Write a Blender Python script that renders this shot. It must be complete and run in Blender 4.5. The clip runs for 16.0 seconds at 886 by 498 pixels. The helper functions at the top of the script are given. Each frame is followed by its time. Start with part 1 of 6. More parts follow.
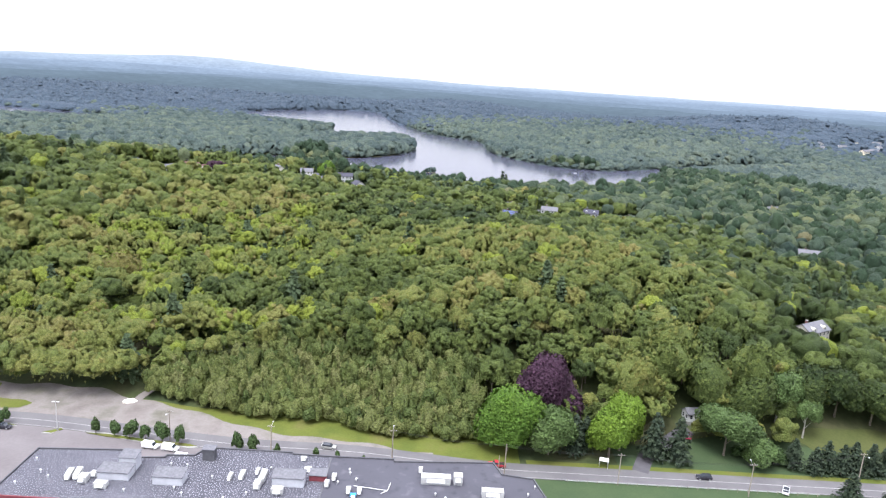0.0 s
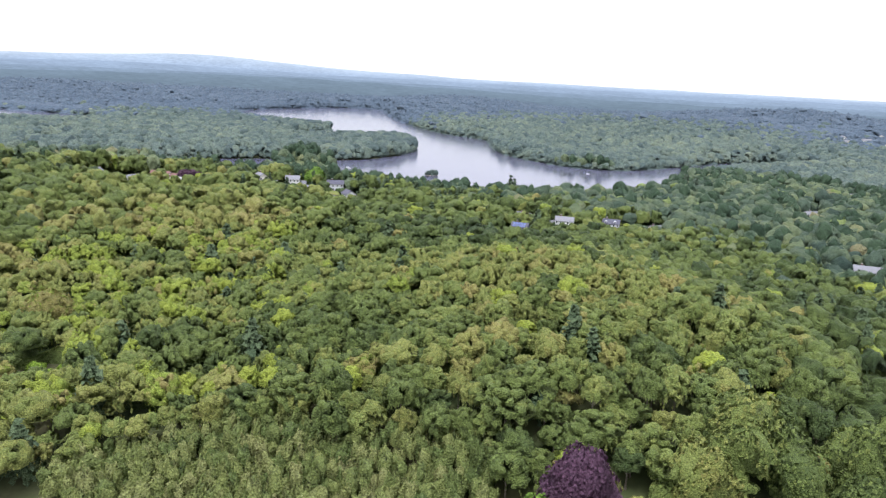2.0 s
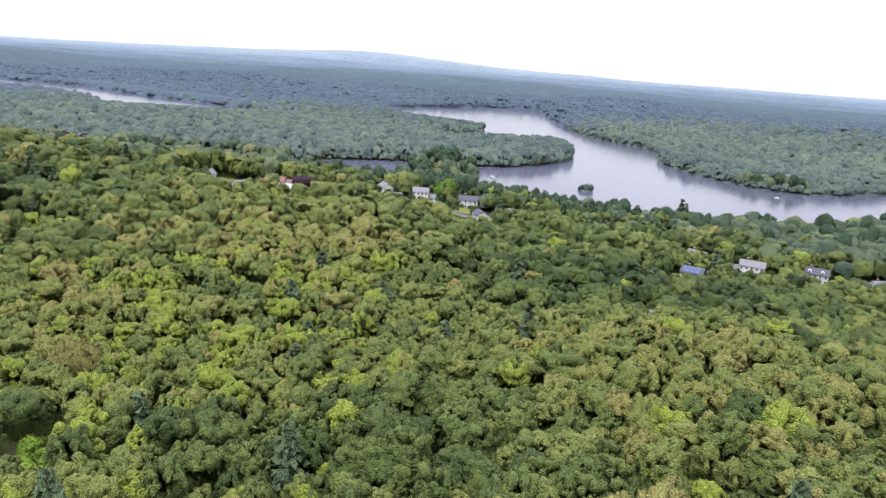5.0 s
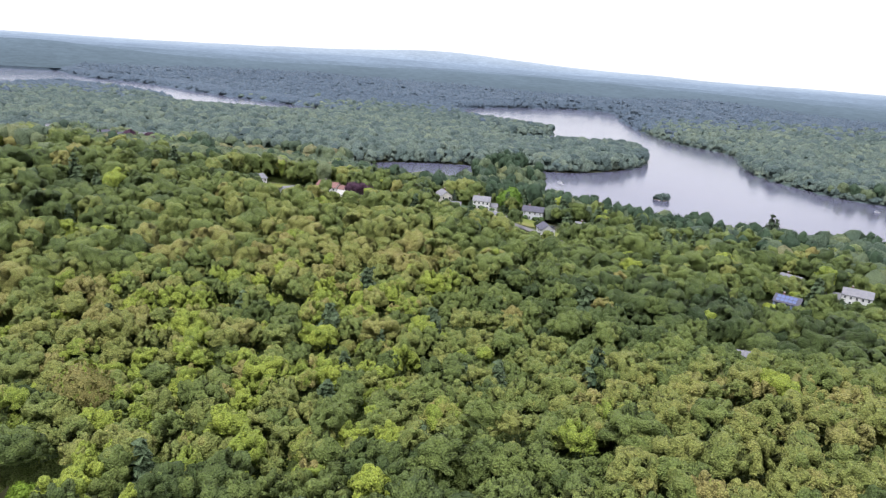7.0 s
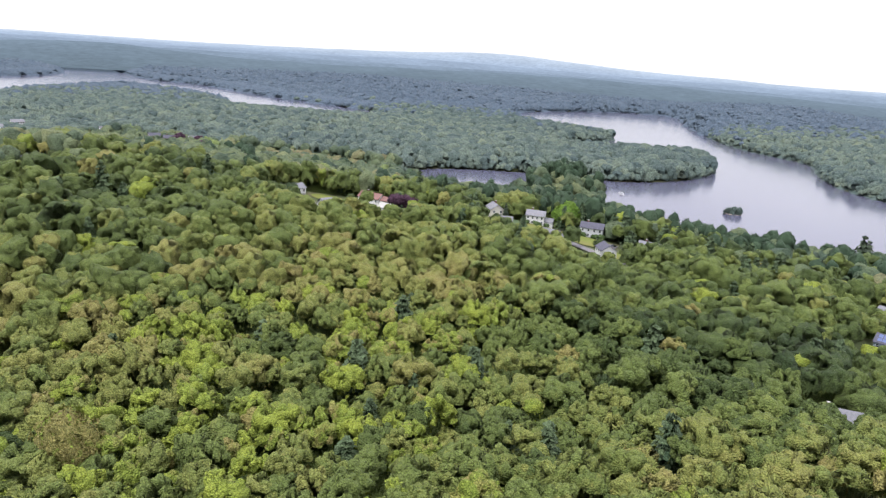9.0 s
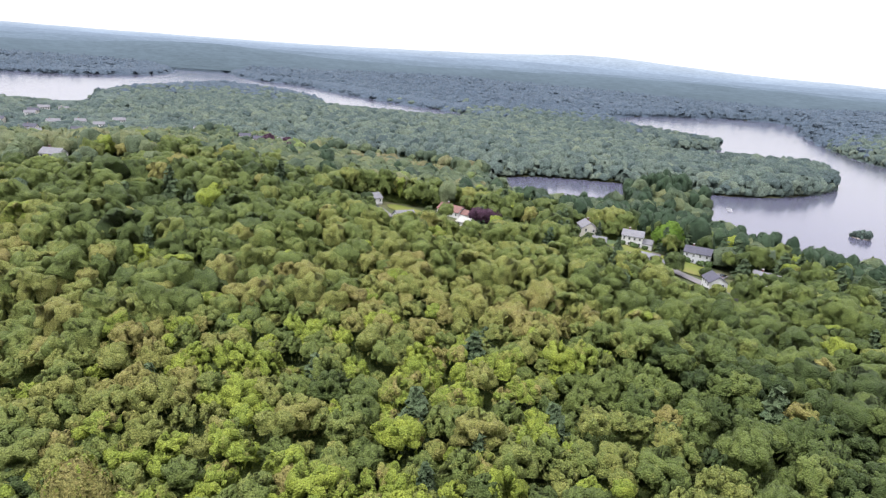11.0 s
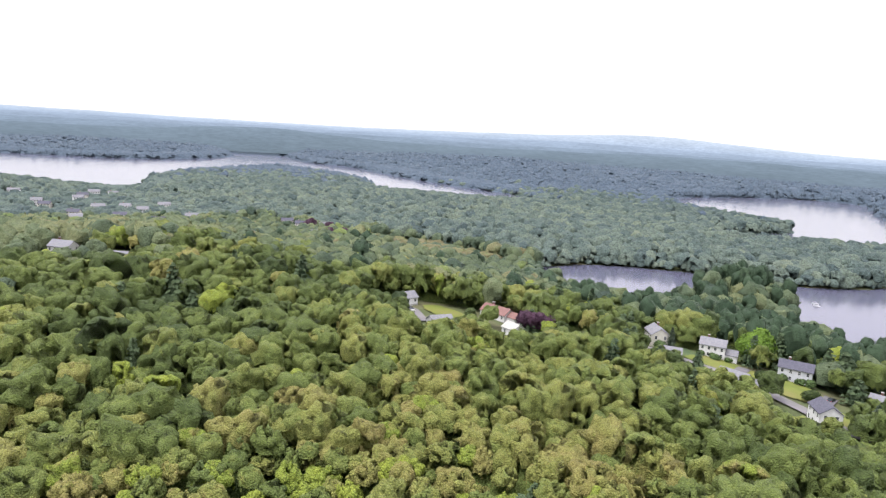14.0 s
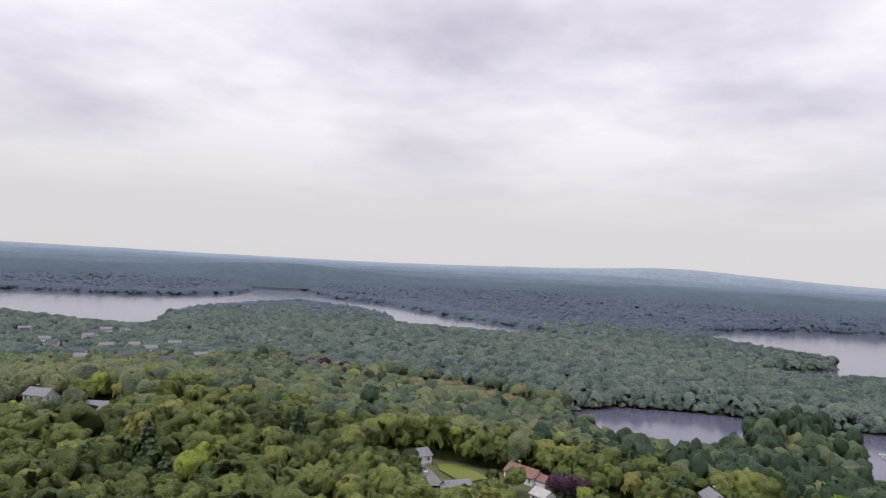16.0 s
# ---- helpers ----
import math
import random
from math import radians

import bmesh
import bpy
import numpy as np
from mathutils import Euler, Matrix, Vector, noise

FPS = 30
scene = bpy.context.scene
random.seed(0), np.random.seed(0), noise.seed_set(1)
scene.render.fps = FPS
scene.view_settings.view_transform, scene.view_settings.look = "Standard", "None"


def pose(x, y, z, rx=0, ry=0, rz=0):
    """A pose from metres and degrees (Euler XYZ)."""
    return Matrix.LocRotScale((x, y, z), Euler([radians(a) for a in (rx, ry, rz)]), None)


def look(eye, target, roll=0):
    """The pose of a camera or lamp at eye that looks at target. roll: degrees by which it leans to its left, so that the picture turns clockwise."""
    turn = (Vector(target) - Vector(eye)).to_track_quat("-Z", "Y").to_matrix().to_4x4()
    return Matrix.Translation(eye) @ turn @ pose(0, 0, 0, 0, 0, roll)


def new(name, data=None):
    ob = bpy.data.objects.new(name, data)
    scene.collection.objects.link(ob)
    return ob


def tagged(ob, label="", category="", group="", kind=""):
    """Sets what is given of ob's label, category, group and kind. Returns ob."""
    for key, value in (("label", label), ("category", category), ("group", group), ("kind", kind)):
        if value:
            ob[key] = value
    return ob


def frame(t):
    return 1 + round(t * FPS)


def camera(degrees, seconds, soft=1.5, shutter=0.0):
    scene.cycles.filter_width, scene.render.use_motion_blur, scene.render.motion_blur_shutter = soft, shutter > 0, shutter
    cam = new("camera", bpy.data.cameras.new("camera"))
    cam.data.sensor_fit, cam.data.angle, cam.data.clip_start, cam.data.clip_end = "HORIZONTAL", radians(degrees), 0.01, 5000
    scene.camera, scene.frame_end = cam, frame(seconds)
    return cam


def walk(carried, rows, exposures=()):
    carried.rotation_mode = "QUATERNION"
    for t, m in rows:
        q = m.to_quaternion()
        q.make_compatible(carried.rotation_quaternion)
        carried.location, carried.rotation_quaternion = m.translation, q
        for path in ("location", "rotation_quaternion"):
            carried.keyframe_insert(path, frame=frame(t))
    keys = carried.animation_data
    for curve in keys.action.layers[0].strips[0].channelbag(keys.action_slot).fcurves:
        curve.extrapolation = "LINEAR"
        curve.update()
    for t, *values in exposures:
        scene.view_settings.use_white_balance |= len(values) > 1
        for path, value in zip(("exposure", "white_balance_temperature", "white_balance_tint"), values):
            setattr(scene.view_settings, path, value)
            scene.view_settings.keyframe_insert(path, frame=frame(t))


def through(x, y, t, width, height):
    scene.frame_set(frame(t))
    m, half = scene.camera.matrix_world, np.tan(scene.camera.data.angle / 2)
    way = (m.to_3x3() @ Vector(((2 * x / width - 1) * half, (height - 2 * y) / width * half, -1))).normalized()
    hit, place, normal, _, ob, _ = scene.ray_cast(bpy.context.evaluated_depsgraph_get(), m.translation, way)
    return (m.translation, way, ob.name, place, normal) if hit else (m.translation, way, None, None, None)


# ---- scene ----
# ---------- camera and its flight ----------
cam = camera(65.0, 16.0, soft=1.25)
METRES, EYE, TILT, LEAN, TURN = 330.0, 113.0, -13.5, -3.6, 0.0
ROWS = [
    (0.0, 0.0, 0.0, 0.0, 0.0, 0.0, -0.0),
    (0.5, 0.0023, 0.046, 0.011, 0.16, -0.1, 0.19),
    (1.0, 0.0043, 0.093, 0.0222, 0.28, -0.2, 0.33),
    (1.5, 0.0064, 0.1406, 0.0337, 0.39, -0.3, 0.47),
    (2.0, 0.0089, 0.1889, 0.0453, 0.49, -0.35, 0.58),
    (2.5, 0.0115, 0.237, 0.057, 0.57, -0.37, 0.65),
    (3.0, 0.0141, 0.2855, 0.0688, 0.69, -0.4, 0.68),
    (3.5, 0.0163, 0.3357, 0.0805, 3.63, -0.37, -0.38),
    (4.0, 0.0172, 0.387, 0.0925, 8.95, -0.48, -2.29),
    (4.5, 0.016, 0.4184, 0.1001, 11.3, -0.61, -3.05),
    (5.0, 0.0143, 0.4428, 0.106, 13.01, -0.71, -3.58),
    (7.5, -0.0061, 0.5623, 0.1365, 19.59, -1.19, -5.34),
    (8.0, -0.0122, 0.586, 0.1428, 20.69, -1.24, -5.61),
    (8.5, -0.0186, 0.6095, 0.149, 21.76, -1.29, -5.85),
    (9.0, -0.0255, 0.6329, 0.1552, 23.0, -1.37, -6.15),
    (11.5, -0.0679, 0.7467, 0.1858, 32.13, -2.11, -8.62),
    (12.0, -0.0781, 0.7685, 0.1923, 33.3, -1.71, -8.83),
    (12.5, -0.089, 0.7896, 0.1984, 34.06, -0.57, -8.91),
    (13.0, -0.1, 0.8103, 0.2042, 34.48, 0.82, -8.86),
    (13.5, -0.1116, 0.8305, 0.2101, 34.72, 2.2, -8.76),
    (14.0, -0.1234, 0.8504, 0.2162, 34.97, 3.61, -8.67),
    (14.5, -0.1356, 0.87, 0.2223, 35.08, 5.52, -8.55),
    (15.0, -0.148, 0.8898, 0.2283, 35.38, 7.87, -8.5),
    (15.5, -0.1607, 0.9095, 0.2344, 36.13, 10.75, -8.61),
    (16.0, -0.174, 0.9293, 0.2403, 36.88, 14.3, -8.69),
]
EXPOSURES = [(0.0, 1.02, 6150, 10), (5.0, 0.93, 6250, 10), (9.0, 0.90, 6400, 10), (11.5, 1.06, 6500, 10), (12.5, 1.16, 6550, 11), (14.0, 1.07, 6550, 11), (15.0, 0.66, 6550, 12), (16.0, 0.17, 6550, 13)]
walk(cam, [(t, pose(0, 0, EYE, TILT, LEAN, TURN) @ pose(METRES * x, METRES * y, METRES * z, 90 + pitch, roll, yaw)) for t, x, y, z, yaw, pitch, roll in ROWS], EXPOSURES)

# ---------- sky and sun ----------
SUN_EL, SUN_AZ = 66.0, 215.0      # degrees above the horizon, degrees clockwise from +y


def make_world():
    w = bpy.data.worlds.new("overcast_sky")
    scene.world = w
    w.use_nodes = True
    nt = w.node_tree
    nt.nodes.clear()
    N, L = nt.nodes.new, nt.links.new
    out, bg = N("ShaderNodeOutputWorld"), N("ShaderNodeBackground")
    sky = N("ShaderNodeTexSky")
    sky.sky_type, sky.sun_disc = "NISHITA", False
    sky.sun_elevation, sky.sun_rotation = radians(SUN_EL), radians(SUN_AZ)
    dim = N("ShaderNodeVectorMath"); dim.operation = "SCALE"; dim.inputs["Scale"].default_value = 0.09
    L(sky.outputs[0], dim.inputs[0])
    tc, sep = N("ShaderNodeTexCoord"), N("ShaderNodeSeparateXYZ")
    L(tc.outputs["Generated"], sep.inputs[0])
    up = N("ShaderNodeMath"); up.operation = "MAXIMUM"; up.inputs[1].default_value = 0.0
    L(sep.outputs[2], up.inputs[0])
    lift = N("ShaderNodeMath"); lift.operation = "ADD"; lift.inputs[1].default_value = 0.16
    L(up.outputs[0], lift.inputs[0])
    dx, dy = N("ShaderNodeMath"), N("ShaderNodeMath")
    for n, k in ((dx, 0), (dy, 1)):
        n.operation = "DIVIDE"
        L(sep.outputs[k], n.inputs[0]); L(lift.outputs[0], n.inputs[1])
    flat = N("ShaderNodeCombineXYZ")
    L(dx.outputs[0], flat.inputs[0]); L(dy.outputs[0], flat.inputs[1])
    cl = N("ShaderNodeTexNoise")
    cl.inputs["Scale"].default_value, cl.inputs["Detail"].default_value, cl.inputs["Roughness"].default_value = 0.9, 6.0, 0.52
    L(flat.outputs[0], cl.inputs["Vector"])
    ramp = N("ShaderNodeValToRGB")
    ramp.color_ramp.elements[0].position, ramp.color_ramp.elements[0].color = 0.33, (0.98, 0.95, 1.13, 1)
    ramp.color_ramp.elements[1].position, ramp.color_ramp.elements[1].color = 0.60, (1.74, 1.72, 1.80, 1)
    L(cl.outputs["Fac"], ramp.inputs[0])
    # towards the horizon the cloud deck closes to an even white
    near = N("ShaderNodeMapRange")
    near.inputs["From Min"].default_value, near.inputs["From Max"].default_value = 0.06, 0.26
    L(sep.outputs[2], near.inputs["Value"])
    deck = N("ShaderNodeMix"); deck.data_type = "RGBA"
    deck.inputs[6].default_value = (1.16, 1.15, 1.18, 1)
    L(near.outputs[0], deck.inputs[0]); L(ramp.outputs[0], deck.inputs[7])
    mix = N("ShaderNodeMix"); mix.data_type = "RGBA"; mix.inputs[0].default_value = 0.88
    L(dim.outputs[0], mix.inputs[6]); L(deck.outputs[2], mix.inputs[7])
    # an overcast sky is brightest overhead
    over = N("ShaderNodeMapRange")
    over.inputs["From Min"].default_value, over.inputs["From Max"].default_value = 0.34, 1.0
    over.inputs["To Min"].default_value, over.inputs["To Max"].default_value = 1.0, 2.4
    L(sep.outputs[2], over.inputs["Value"])
    zenith = N("ShaderNodeVectorMath"); zenith.operation = "SCALE"
    L(mix.outputs[2], zenith.inputs[0]); L(over.outputs[0], zenith.inputs["Scale"])
    L(zenith.outputs[0], bg.inputs["Color"])
    bg.inputs["Strength"].default_value = 0.58
    L(bg.outputs[0], out.inputs[0])


make_world()
sun = new("sun", bpy.data.lights.new("sun", "SUN"))
sun.data.energy, sun.data.angle, sun.data.color = 2.1, radians(24), (1.0, 0.97, 0.93)
sun.matrix_world = look((0, 0, 0), (-math.sin(radians(SUN_AZ)) * math.cos(radians(SUN_EL)),
                                    -math.cos(radians(SUN_AZ)) * math.cos(radians(SUN_EL)), -math.sin(radians(SUN_EL))))

# ---------- materials ----------
def material(name, colours, scale=1.0, rough=0.8, detail=4.0, bump=0.0, bump_scale=None, metal=0.0, coords="Object", second=None, spec=0.3):
    """A surface whose colour wanders between the given colours by noise; second=(scale, amount) darkens and lightens it at another size."""
    m = bpy.data.materials.new(name)
    m.use_nodes = True
    nt = m.node_tree
    N, L = nt.nodes.new, nt.links.new
    b = nt.nodes["Principled BSDF"]
    tc = N("ShaderNodeTexCoord")
    no = N("ShaderNodeTexNoise")
    no.inputs["Scale"].default_value, no.inputs["Detail"].default_value = scale, detail
    L(tc.outputs[coords], no.inputs["Vector"])
    r = N("ShaderNodeValToRGB")
    n = len(colours)
    while len(r.color_ramp.elements) < n:
        r.color_ramp.elements.new(0.5)
    for k, c in enumerate(colours):
        r.color_ramp.elements[k].position = 0.5 if n == 1 else 0.3 + 0.4 * k / (n - 1)
        r.color_ramp.elements[k].color = (*c, 1)
    L(no.outputs["Fac"], r.inputs[0])
    col = r.outputs[0]
    if second:
        n2 = N("ShaderNodeTexNoise")
        n2.inputs["Scale"].default_value, n2.inputs["Detail"].default_value = second[0], 3.0
        L(tc.outputs[coords], n2.inputs["Vector"])
        mr = N("ShaderNodeMapRange")
        mr.inputs["To Min"].default_value, mr.inputs["To Max"].default_value = 1 - second[1], 1 + second[1]
        L(n2.outputs["Fac"], mr.inputs["Value"])
        sc = N("ShaderNodeVectorMath"); sc.operation = "SCALE"
        L(col, sc.inputs[0]); L(mr.outputs[0], sc.inputs["Scale"])
        col = sc.outputs[0]
    L(col, b.inputs["Base Color"])
    b.inputs["Roughness"].default_value, b.inputs["Metallic"].default_value = rough, metal
    b.inputs["Specular IOR Level"].default_value = spec
    if bump:
        nb = N("ShaderNodeTexNoise")
        nb.inputs["Scale"].default_value, nb.inputs["Detail"].default_value = bump_scale or scale * 4, 4.0
        L(tc.outputs[coords], nb.inputs["Vector"])
        bp = N("ShaderNodeBump")
        bp.inputs["Strength"].default_value = bump
        L(nb.outputs["Fac"], bp.inputs["Height"])
        L(bp.outputs[0], b.inputs["Normal"])
    return m


def foliage(name, stops, gloss=0.25, through=0.25, sheen=0.0, clump=1.25, grain=2.0, relief=0.8):
    """Leaves: the colour runs along the stops by each tree's own tint."""
    m = bpy.data.materials.new(name)
    m.use_nodes = True
    nt = m.node_tree
    N, L = nt.nodes.new, nt.links.new
    b, out = nt.nodes["Principled BSDF"], nt.nodes["Material Output"]
    at = N("ShaderNodeAttribute"); at.attribute_name = "tint"
    ob = N("ShaderNodeTexCoord")
    no = N("ShaderNodeTexNoise")
    no.inputs["Scale"].default_value, no.inputs["Detail"].default_value = 0.9, 3.0
    L(ob.outputs["Object"], no.inputs["Vector"])
    mr = N("ShaderNodeMapRange")
    mr.inputs["To Min"].default_value, mr.inputs["To Max"].default_value = -0.05, 0.05
    L(no.outputs["Fac"], mr.inputs["Value"])
    ad = N("ShaderNodeMath"); ad.operation = "ADD"
    L(at.outputs["Fac"], ad.inputs[0]); L(mr.outputs[0], ad.inputs[1])
    r = N("ShaderNodeValToRGB")
    while len(r.color_ramp.elements) < len(stops):
        r.color_ramp.elements.new(0.5)
    for k, (p, c) in enumerate(stops):
        r.color_ramp.elements[k].position, r.color_ramp.elements[k].color = p, (*c, 1)
    L(ad.outputs[0], r.inputs[0])
    fine = N("ShaderNodeTexNoise")
    fine.inputs["Scale"].default_value, fine.inputs["Detail"].default_value = grain, 4.0
    L(ob.outputs["Object"], fine.inputs["Vector"])
    fr = N("ShaderNodeMapRange")
    fr.inputs["From Min"].default_value, fr.inputs["From Max"].default_value = 0.3, 0.7
    fr.inputs["To Min"].default_value, fr.inputs["To Max"].default_value = 0.54, 1.42
    L(fine.outputs["Fac"], fr.inputs["Value"])
    leafy = N("ShaderNodeVectorMath"); leafy.operation = "SCALE"
    L(r.outputs[0], leafy.inputs[0]); L(fr.outputs[0], leafy.inputs["Scale"])
    L(leafy.outputs[0], b.inputs["Base Color"])
    cell = N("ShaderNodeTexVoronoi")
    cell.inputs["Scale"].default_value = clump
    wob = N("ShaderNodeVectorMath"); wob.operation = "MULTIPLY_ADD"
    wob.inputs[1].default_value = (0.8 / clump, 0.8 / clump, 0.8 / clump)
    L(fine.outputs["Color"], wob.inputs[0]); L(ob.outputs["Object"], wob.inputs[2]); L(wob.outputs[0], cell.inputs["Vector"])
    inv = N("ShaderNodeMath"); inv.operation = "SUBTRACT"; inv.inputs[0].default_value = 1.0
    L(cell.outputs["Distance"], inv.inputs[1])
    bp = N("ShaderNodeBump")
    bp.inputs["Strength"].default_value, bp.inputs["Distance"].default_value = 1.0, relief
    L(inv.outputs[0], bp.inputs["Height"]); L(bp.outputs[0], b.inputs["Normal"])
    # a faint bluish sheen, part of the haze painted on far leaves
    b.inputs["Sheen Weight"].default_value, b.inputs["Sheen Roughness"].default_value = sheen, 1.0
    b.inputs["Sheen Tint"].default_value = (0.62, 0.78, 1.0, 1)
    b.inputs["Roughness"].default_value, b.inputs["Specular IOR Level"].default_value = 0.65, gloss
    tr = N("ShaderNodeBsdfTranslucent")
    L(leafy.outputs[0], tr.inputs["Color"]); L(bp.outputs[0], tr.inputs["Normal"])
    mx = N("ShaderNodeMixShader"); mx.inputs[0].default_value = through
    L(b.outputs[0], mx.inputs[1]); L(tr.outputs[0], mx.inputs[2]); L(mx.outputs[0], out.inputs[0])
    return m


LEAF = foliage("broad_leaves", [(0.0, (0.026, 0.045, 0.014)), (0.20, (0.060, 0.087, 0.023)), (0.40, (0.112, 0.146, 0.036)),
                                (0.58, (0.174, 0.188, 0.048)), (0.78, (0.206, 0.180, 0.060)), (0.86, (0.148, 0.196, 0.030)), (1.0, (0.212, 0.254, 0.036))], 0.22, 0.2, 0.0, 2.2, 2.8, 0.6)
NEEDLE = foliage("pine_needles", [(0.0, (0.022, 0.042, 0.024)), (0.5, (0.042, 0.070, 0.038)), (1.0, (0.076, 0.108, 0.054))], 0.14, 0.10, 0.0, 2.2, 2.8, 0.5)
# woods beyond the lake carry painted haze: base colours shifted towards blue
LAKEWOOD = foliage("lakeside_haze_leaves", [(0.0, (0.044, 0.066, 0.064)), (0.3, (0.070, 0.098, 0.084)), (0.6, (0.102, 0.130, 0.098)), (1.0, (0.150, 0.170, 0.108))], 0.12, 0.25, 0.02, 0.8, 0.6, 0.9)
FARWOOD = foliage("far_haze_leaves", [(0.0, (0.052, 0.074, 0.102)), (0.4, (0.060, 0.084, 0.112)), (0.75, (0.068, 0.092, 0.116)), (1.0, (0.076, 0.100, 0.118))], 0.10, 0.3, 0.03, 0.5, 0.3, 0.7)
# LEAF's colours again, greyed and blued a little as middle-distance haze
MIDLEAF = foliage("mid_haze_leaves", [(0.0, (0.032, 0.054, 0.042)), (0.20, (0.058, 0.086, 0.056)), (0.40, (0.104, 0.134, 0.070)), (0.58, (0.154, 0.170, 0.082)), (0.78, (0.164, 0.146, 0.080)), (0.86, (0.120, 0.162, 0.060)), (1.0, (0.160, 0.200, 0.062))], 0.14, 0.2, 0.0, 1.5, 1.8, 0.8)
SAPLING = foliage("sapling_leaves", [(0.0, (0.096, 0.134, 0.036)), (0.5, (0.160, 0.190, 0.054)), (1.0, (0.224, 0.236, 0.088))], 0.3, 0.35, 0.0, 1.6)
SPRUCE = foliage("spruce_needles", [(0.0, (0.022, 0.036, 0.024)), (0.5, (0.040, 0.058, 0.034)), (1.0, (0.066, 0.088, 0.048))], 0.2, 0.08)
MAPLE = foliage("maple_leaves", [(0.0, (0.058, 0.100, 0.032)), (0.5, (0.092, 0.146, 0.044)), (1.0, (0.130, 0.190, 0.055))], 0.3)
BEECH = foliage("copper_leaves", [(0.0, (0.044, 0.020, 0.040)), (1.0, (0.098, 0.046, 0.078))])
LIME = foliage("lime_leaves", [(0.0, (0.085, 0.162, 0.021)), (1.0, (0.187, 0.281, 0.030))])
UNIT = material("dulled_white_metal", [(0.34, 0.34, 0.34), (0.47, 0.47, 0.46)], 0.7, 0.6, second=(3.0, 0.2))
MAROON = material("maroon_trim", [(0.15, 0.035, 0.045), (0.20, 0.05, 0.06)], 1.0, 0.7)
BARK = material("bark", [(0.10, 0.08, 0.06), (0.22, 0.19, 0.16)], 2.0, 0.9, bump=0.4)
SOIL = material("woodland_floor", [(0.030, 0.045, 0.018), (0.050, 0.062, 0.022), (0.075, 0.070, 0.035)], 0.05, 0.95, second=(0.6, 0.35))
GRASS = material("mown_grass", [(0.070, 0.090, 0.014), (0.094, 0.110, 0.018), (0.108, 0.106, 0.029)], 0.09, 0.9, second=(1.5, 0.2), bump=0.3, bump_scale=6)
DARKGRASS = material("lawn", [(0.034, 0.058, 0.024), (0.048, 0.072, 0.030)], 0.12, 0.9, second=(1.5, 0.2), bump=0.3, bump_scale=6)
OLIVEGRASS = material("rough_olive_grass", [(0.056, 0.068, 0.018), (0.074, 0.082, 0.025)], 0.12, 0.9, second=(1.2, 0.25), bump=0.3, bump_scale=6)
PALEBARK = material("pale_bark", [(0.34, 0.31, 0.27), (0.52, 0.49, 0.45)], 1.5, 0.9, bump=0.3)
ASPHALT = material("worn_asphalt", [(0.104, 0.098, 0.104), (0.136, 0.130, 0.134)], 0.12, 0.9, second=(2.5, 0.12), bump=0.15, bump_scale=20)
LOTPAVE = material("car_park_asphalt", [(0.128, 0.114, 0.117), (0.164, 0.149, 0.152)], 0.07, 0.9, second=(1.2, 0.12), bump=0.1, bump_scale=20)
GRAVEL = material("sandy_gravel", [(0.136, 0.118, 0.109), (0.184, 0.166, 0.156), (0.112, 0.106, 0.083)], 0.10, 0.95, second=(1.4, 0.18), bump=0.3, bump_scale=9)
DRIVE = material("driveway", [(0.07, 0.065, 0.075), (0.10, 0.095, 0.105)], 0.3, 0.9, second=(3, 0.15))
WHITE = material("white_paint", [(0.50, 0.50, 0.50), (0.60, 0.60, 0.60)], 0.8, 0.6, second=(3.0, 0.1))
CREAM = material("cream_siding", [(0.46, 0.44, 0.38), (0.54, 0.52, 0.46)], 0.8, 0.7)
SIDING = material("grey_siding", [(0.40, 0.41, 0.44), (0.48, 0.49, 0.51)], 0.8, 0.7)
BLUESIDING = material("blue_siding", [(0.16, 0.20, 0.30), (0.21, 0.25, 0.35)], 0.8, 0.7)
ROOFGREY = material("grey_shingle", [(0.11, 0.11, 0.125), (0.165, 0.165, 0.18)], 1.5, 0.9, second=(0.3, 0.15), bump=0.3)
ROOFDARK = material("dark_shingle", [(0.045, 0.045, 0.062), (0.075, 0.075, 0.098)], 1.5, 0.9, second=(0.3, 0.15), bump=0.3)
ROOFRED = material("brown_red_shingle", [(0.12, 0.065, 0.06), (0.17, 0.095, 0.085)], 1.5, 0.9, second=(0.3, 0.15), bump=0.3)
GLASS = material("dark_glass", [(0.03, 0.035, 0.045), (0.05, 0.055, 0.065)], 0.5, 0.12, spec=0.6)
METAL = material("galvanised_metal", [(0.50, 0.51, 0.52), (0.62, 0.62, 0.62)], 1.0, 0.5, metal=0.4)
WOODPOLE = material("weathered_pole", [(0.22, 0.19, 0.16), (0.32, 0.28, 0.24)], 2.0, 0.9)
RED = material("red_paint", [(0.32, 0.03, 0.04), (0.40, 0.05, 0.06)], 0.8, 0.5)
TYRE = material("tyre_rubber", [(0.02, 0.02, 0.02), (0.03, 0.03, 0.03)], 3.0, 0.9)
LINE = material("road_paint", [(0.20, 0.20, 0.195), (0.36, 0.36, 0.35)], 0.6, 0.8)
CONCRETE = material("concrete", [(0.24, 0.235, 0.22), (0.31, 0.305, 0.29)], 0.5, 0.9, second=(4, 0.1))


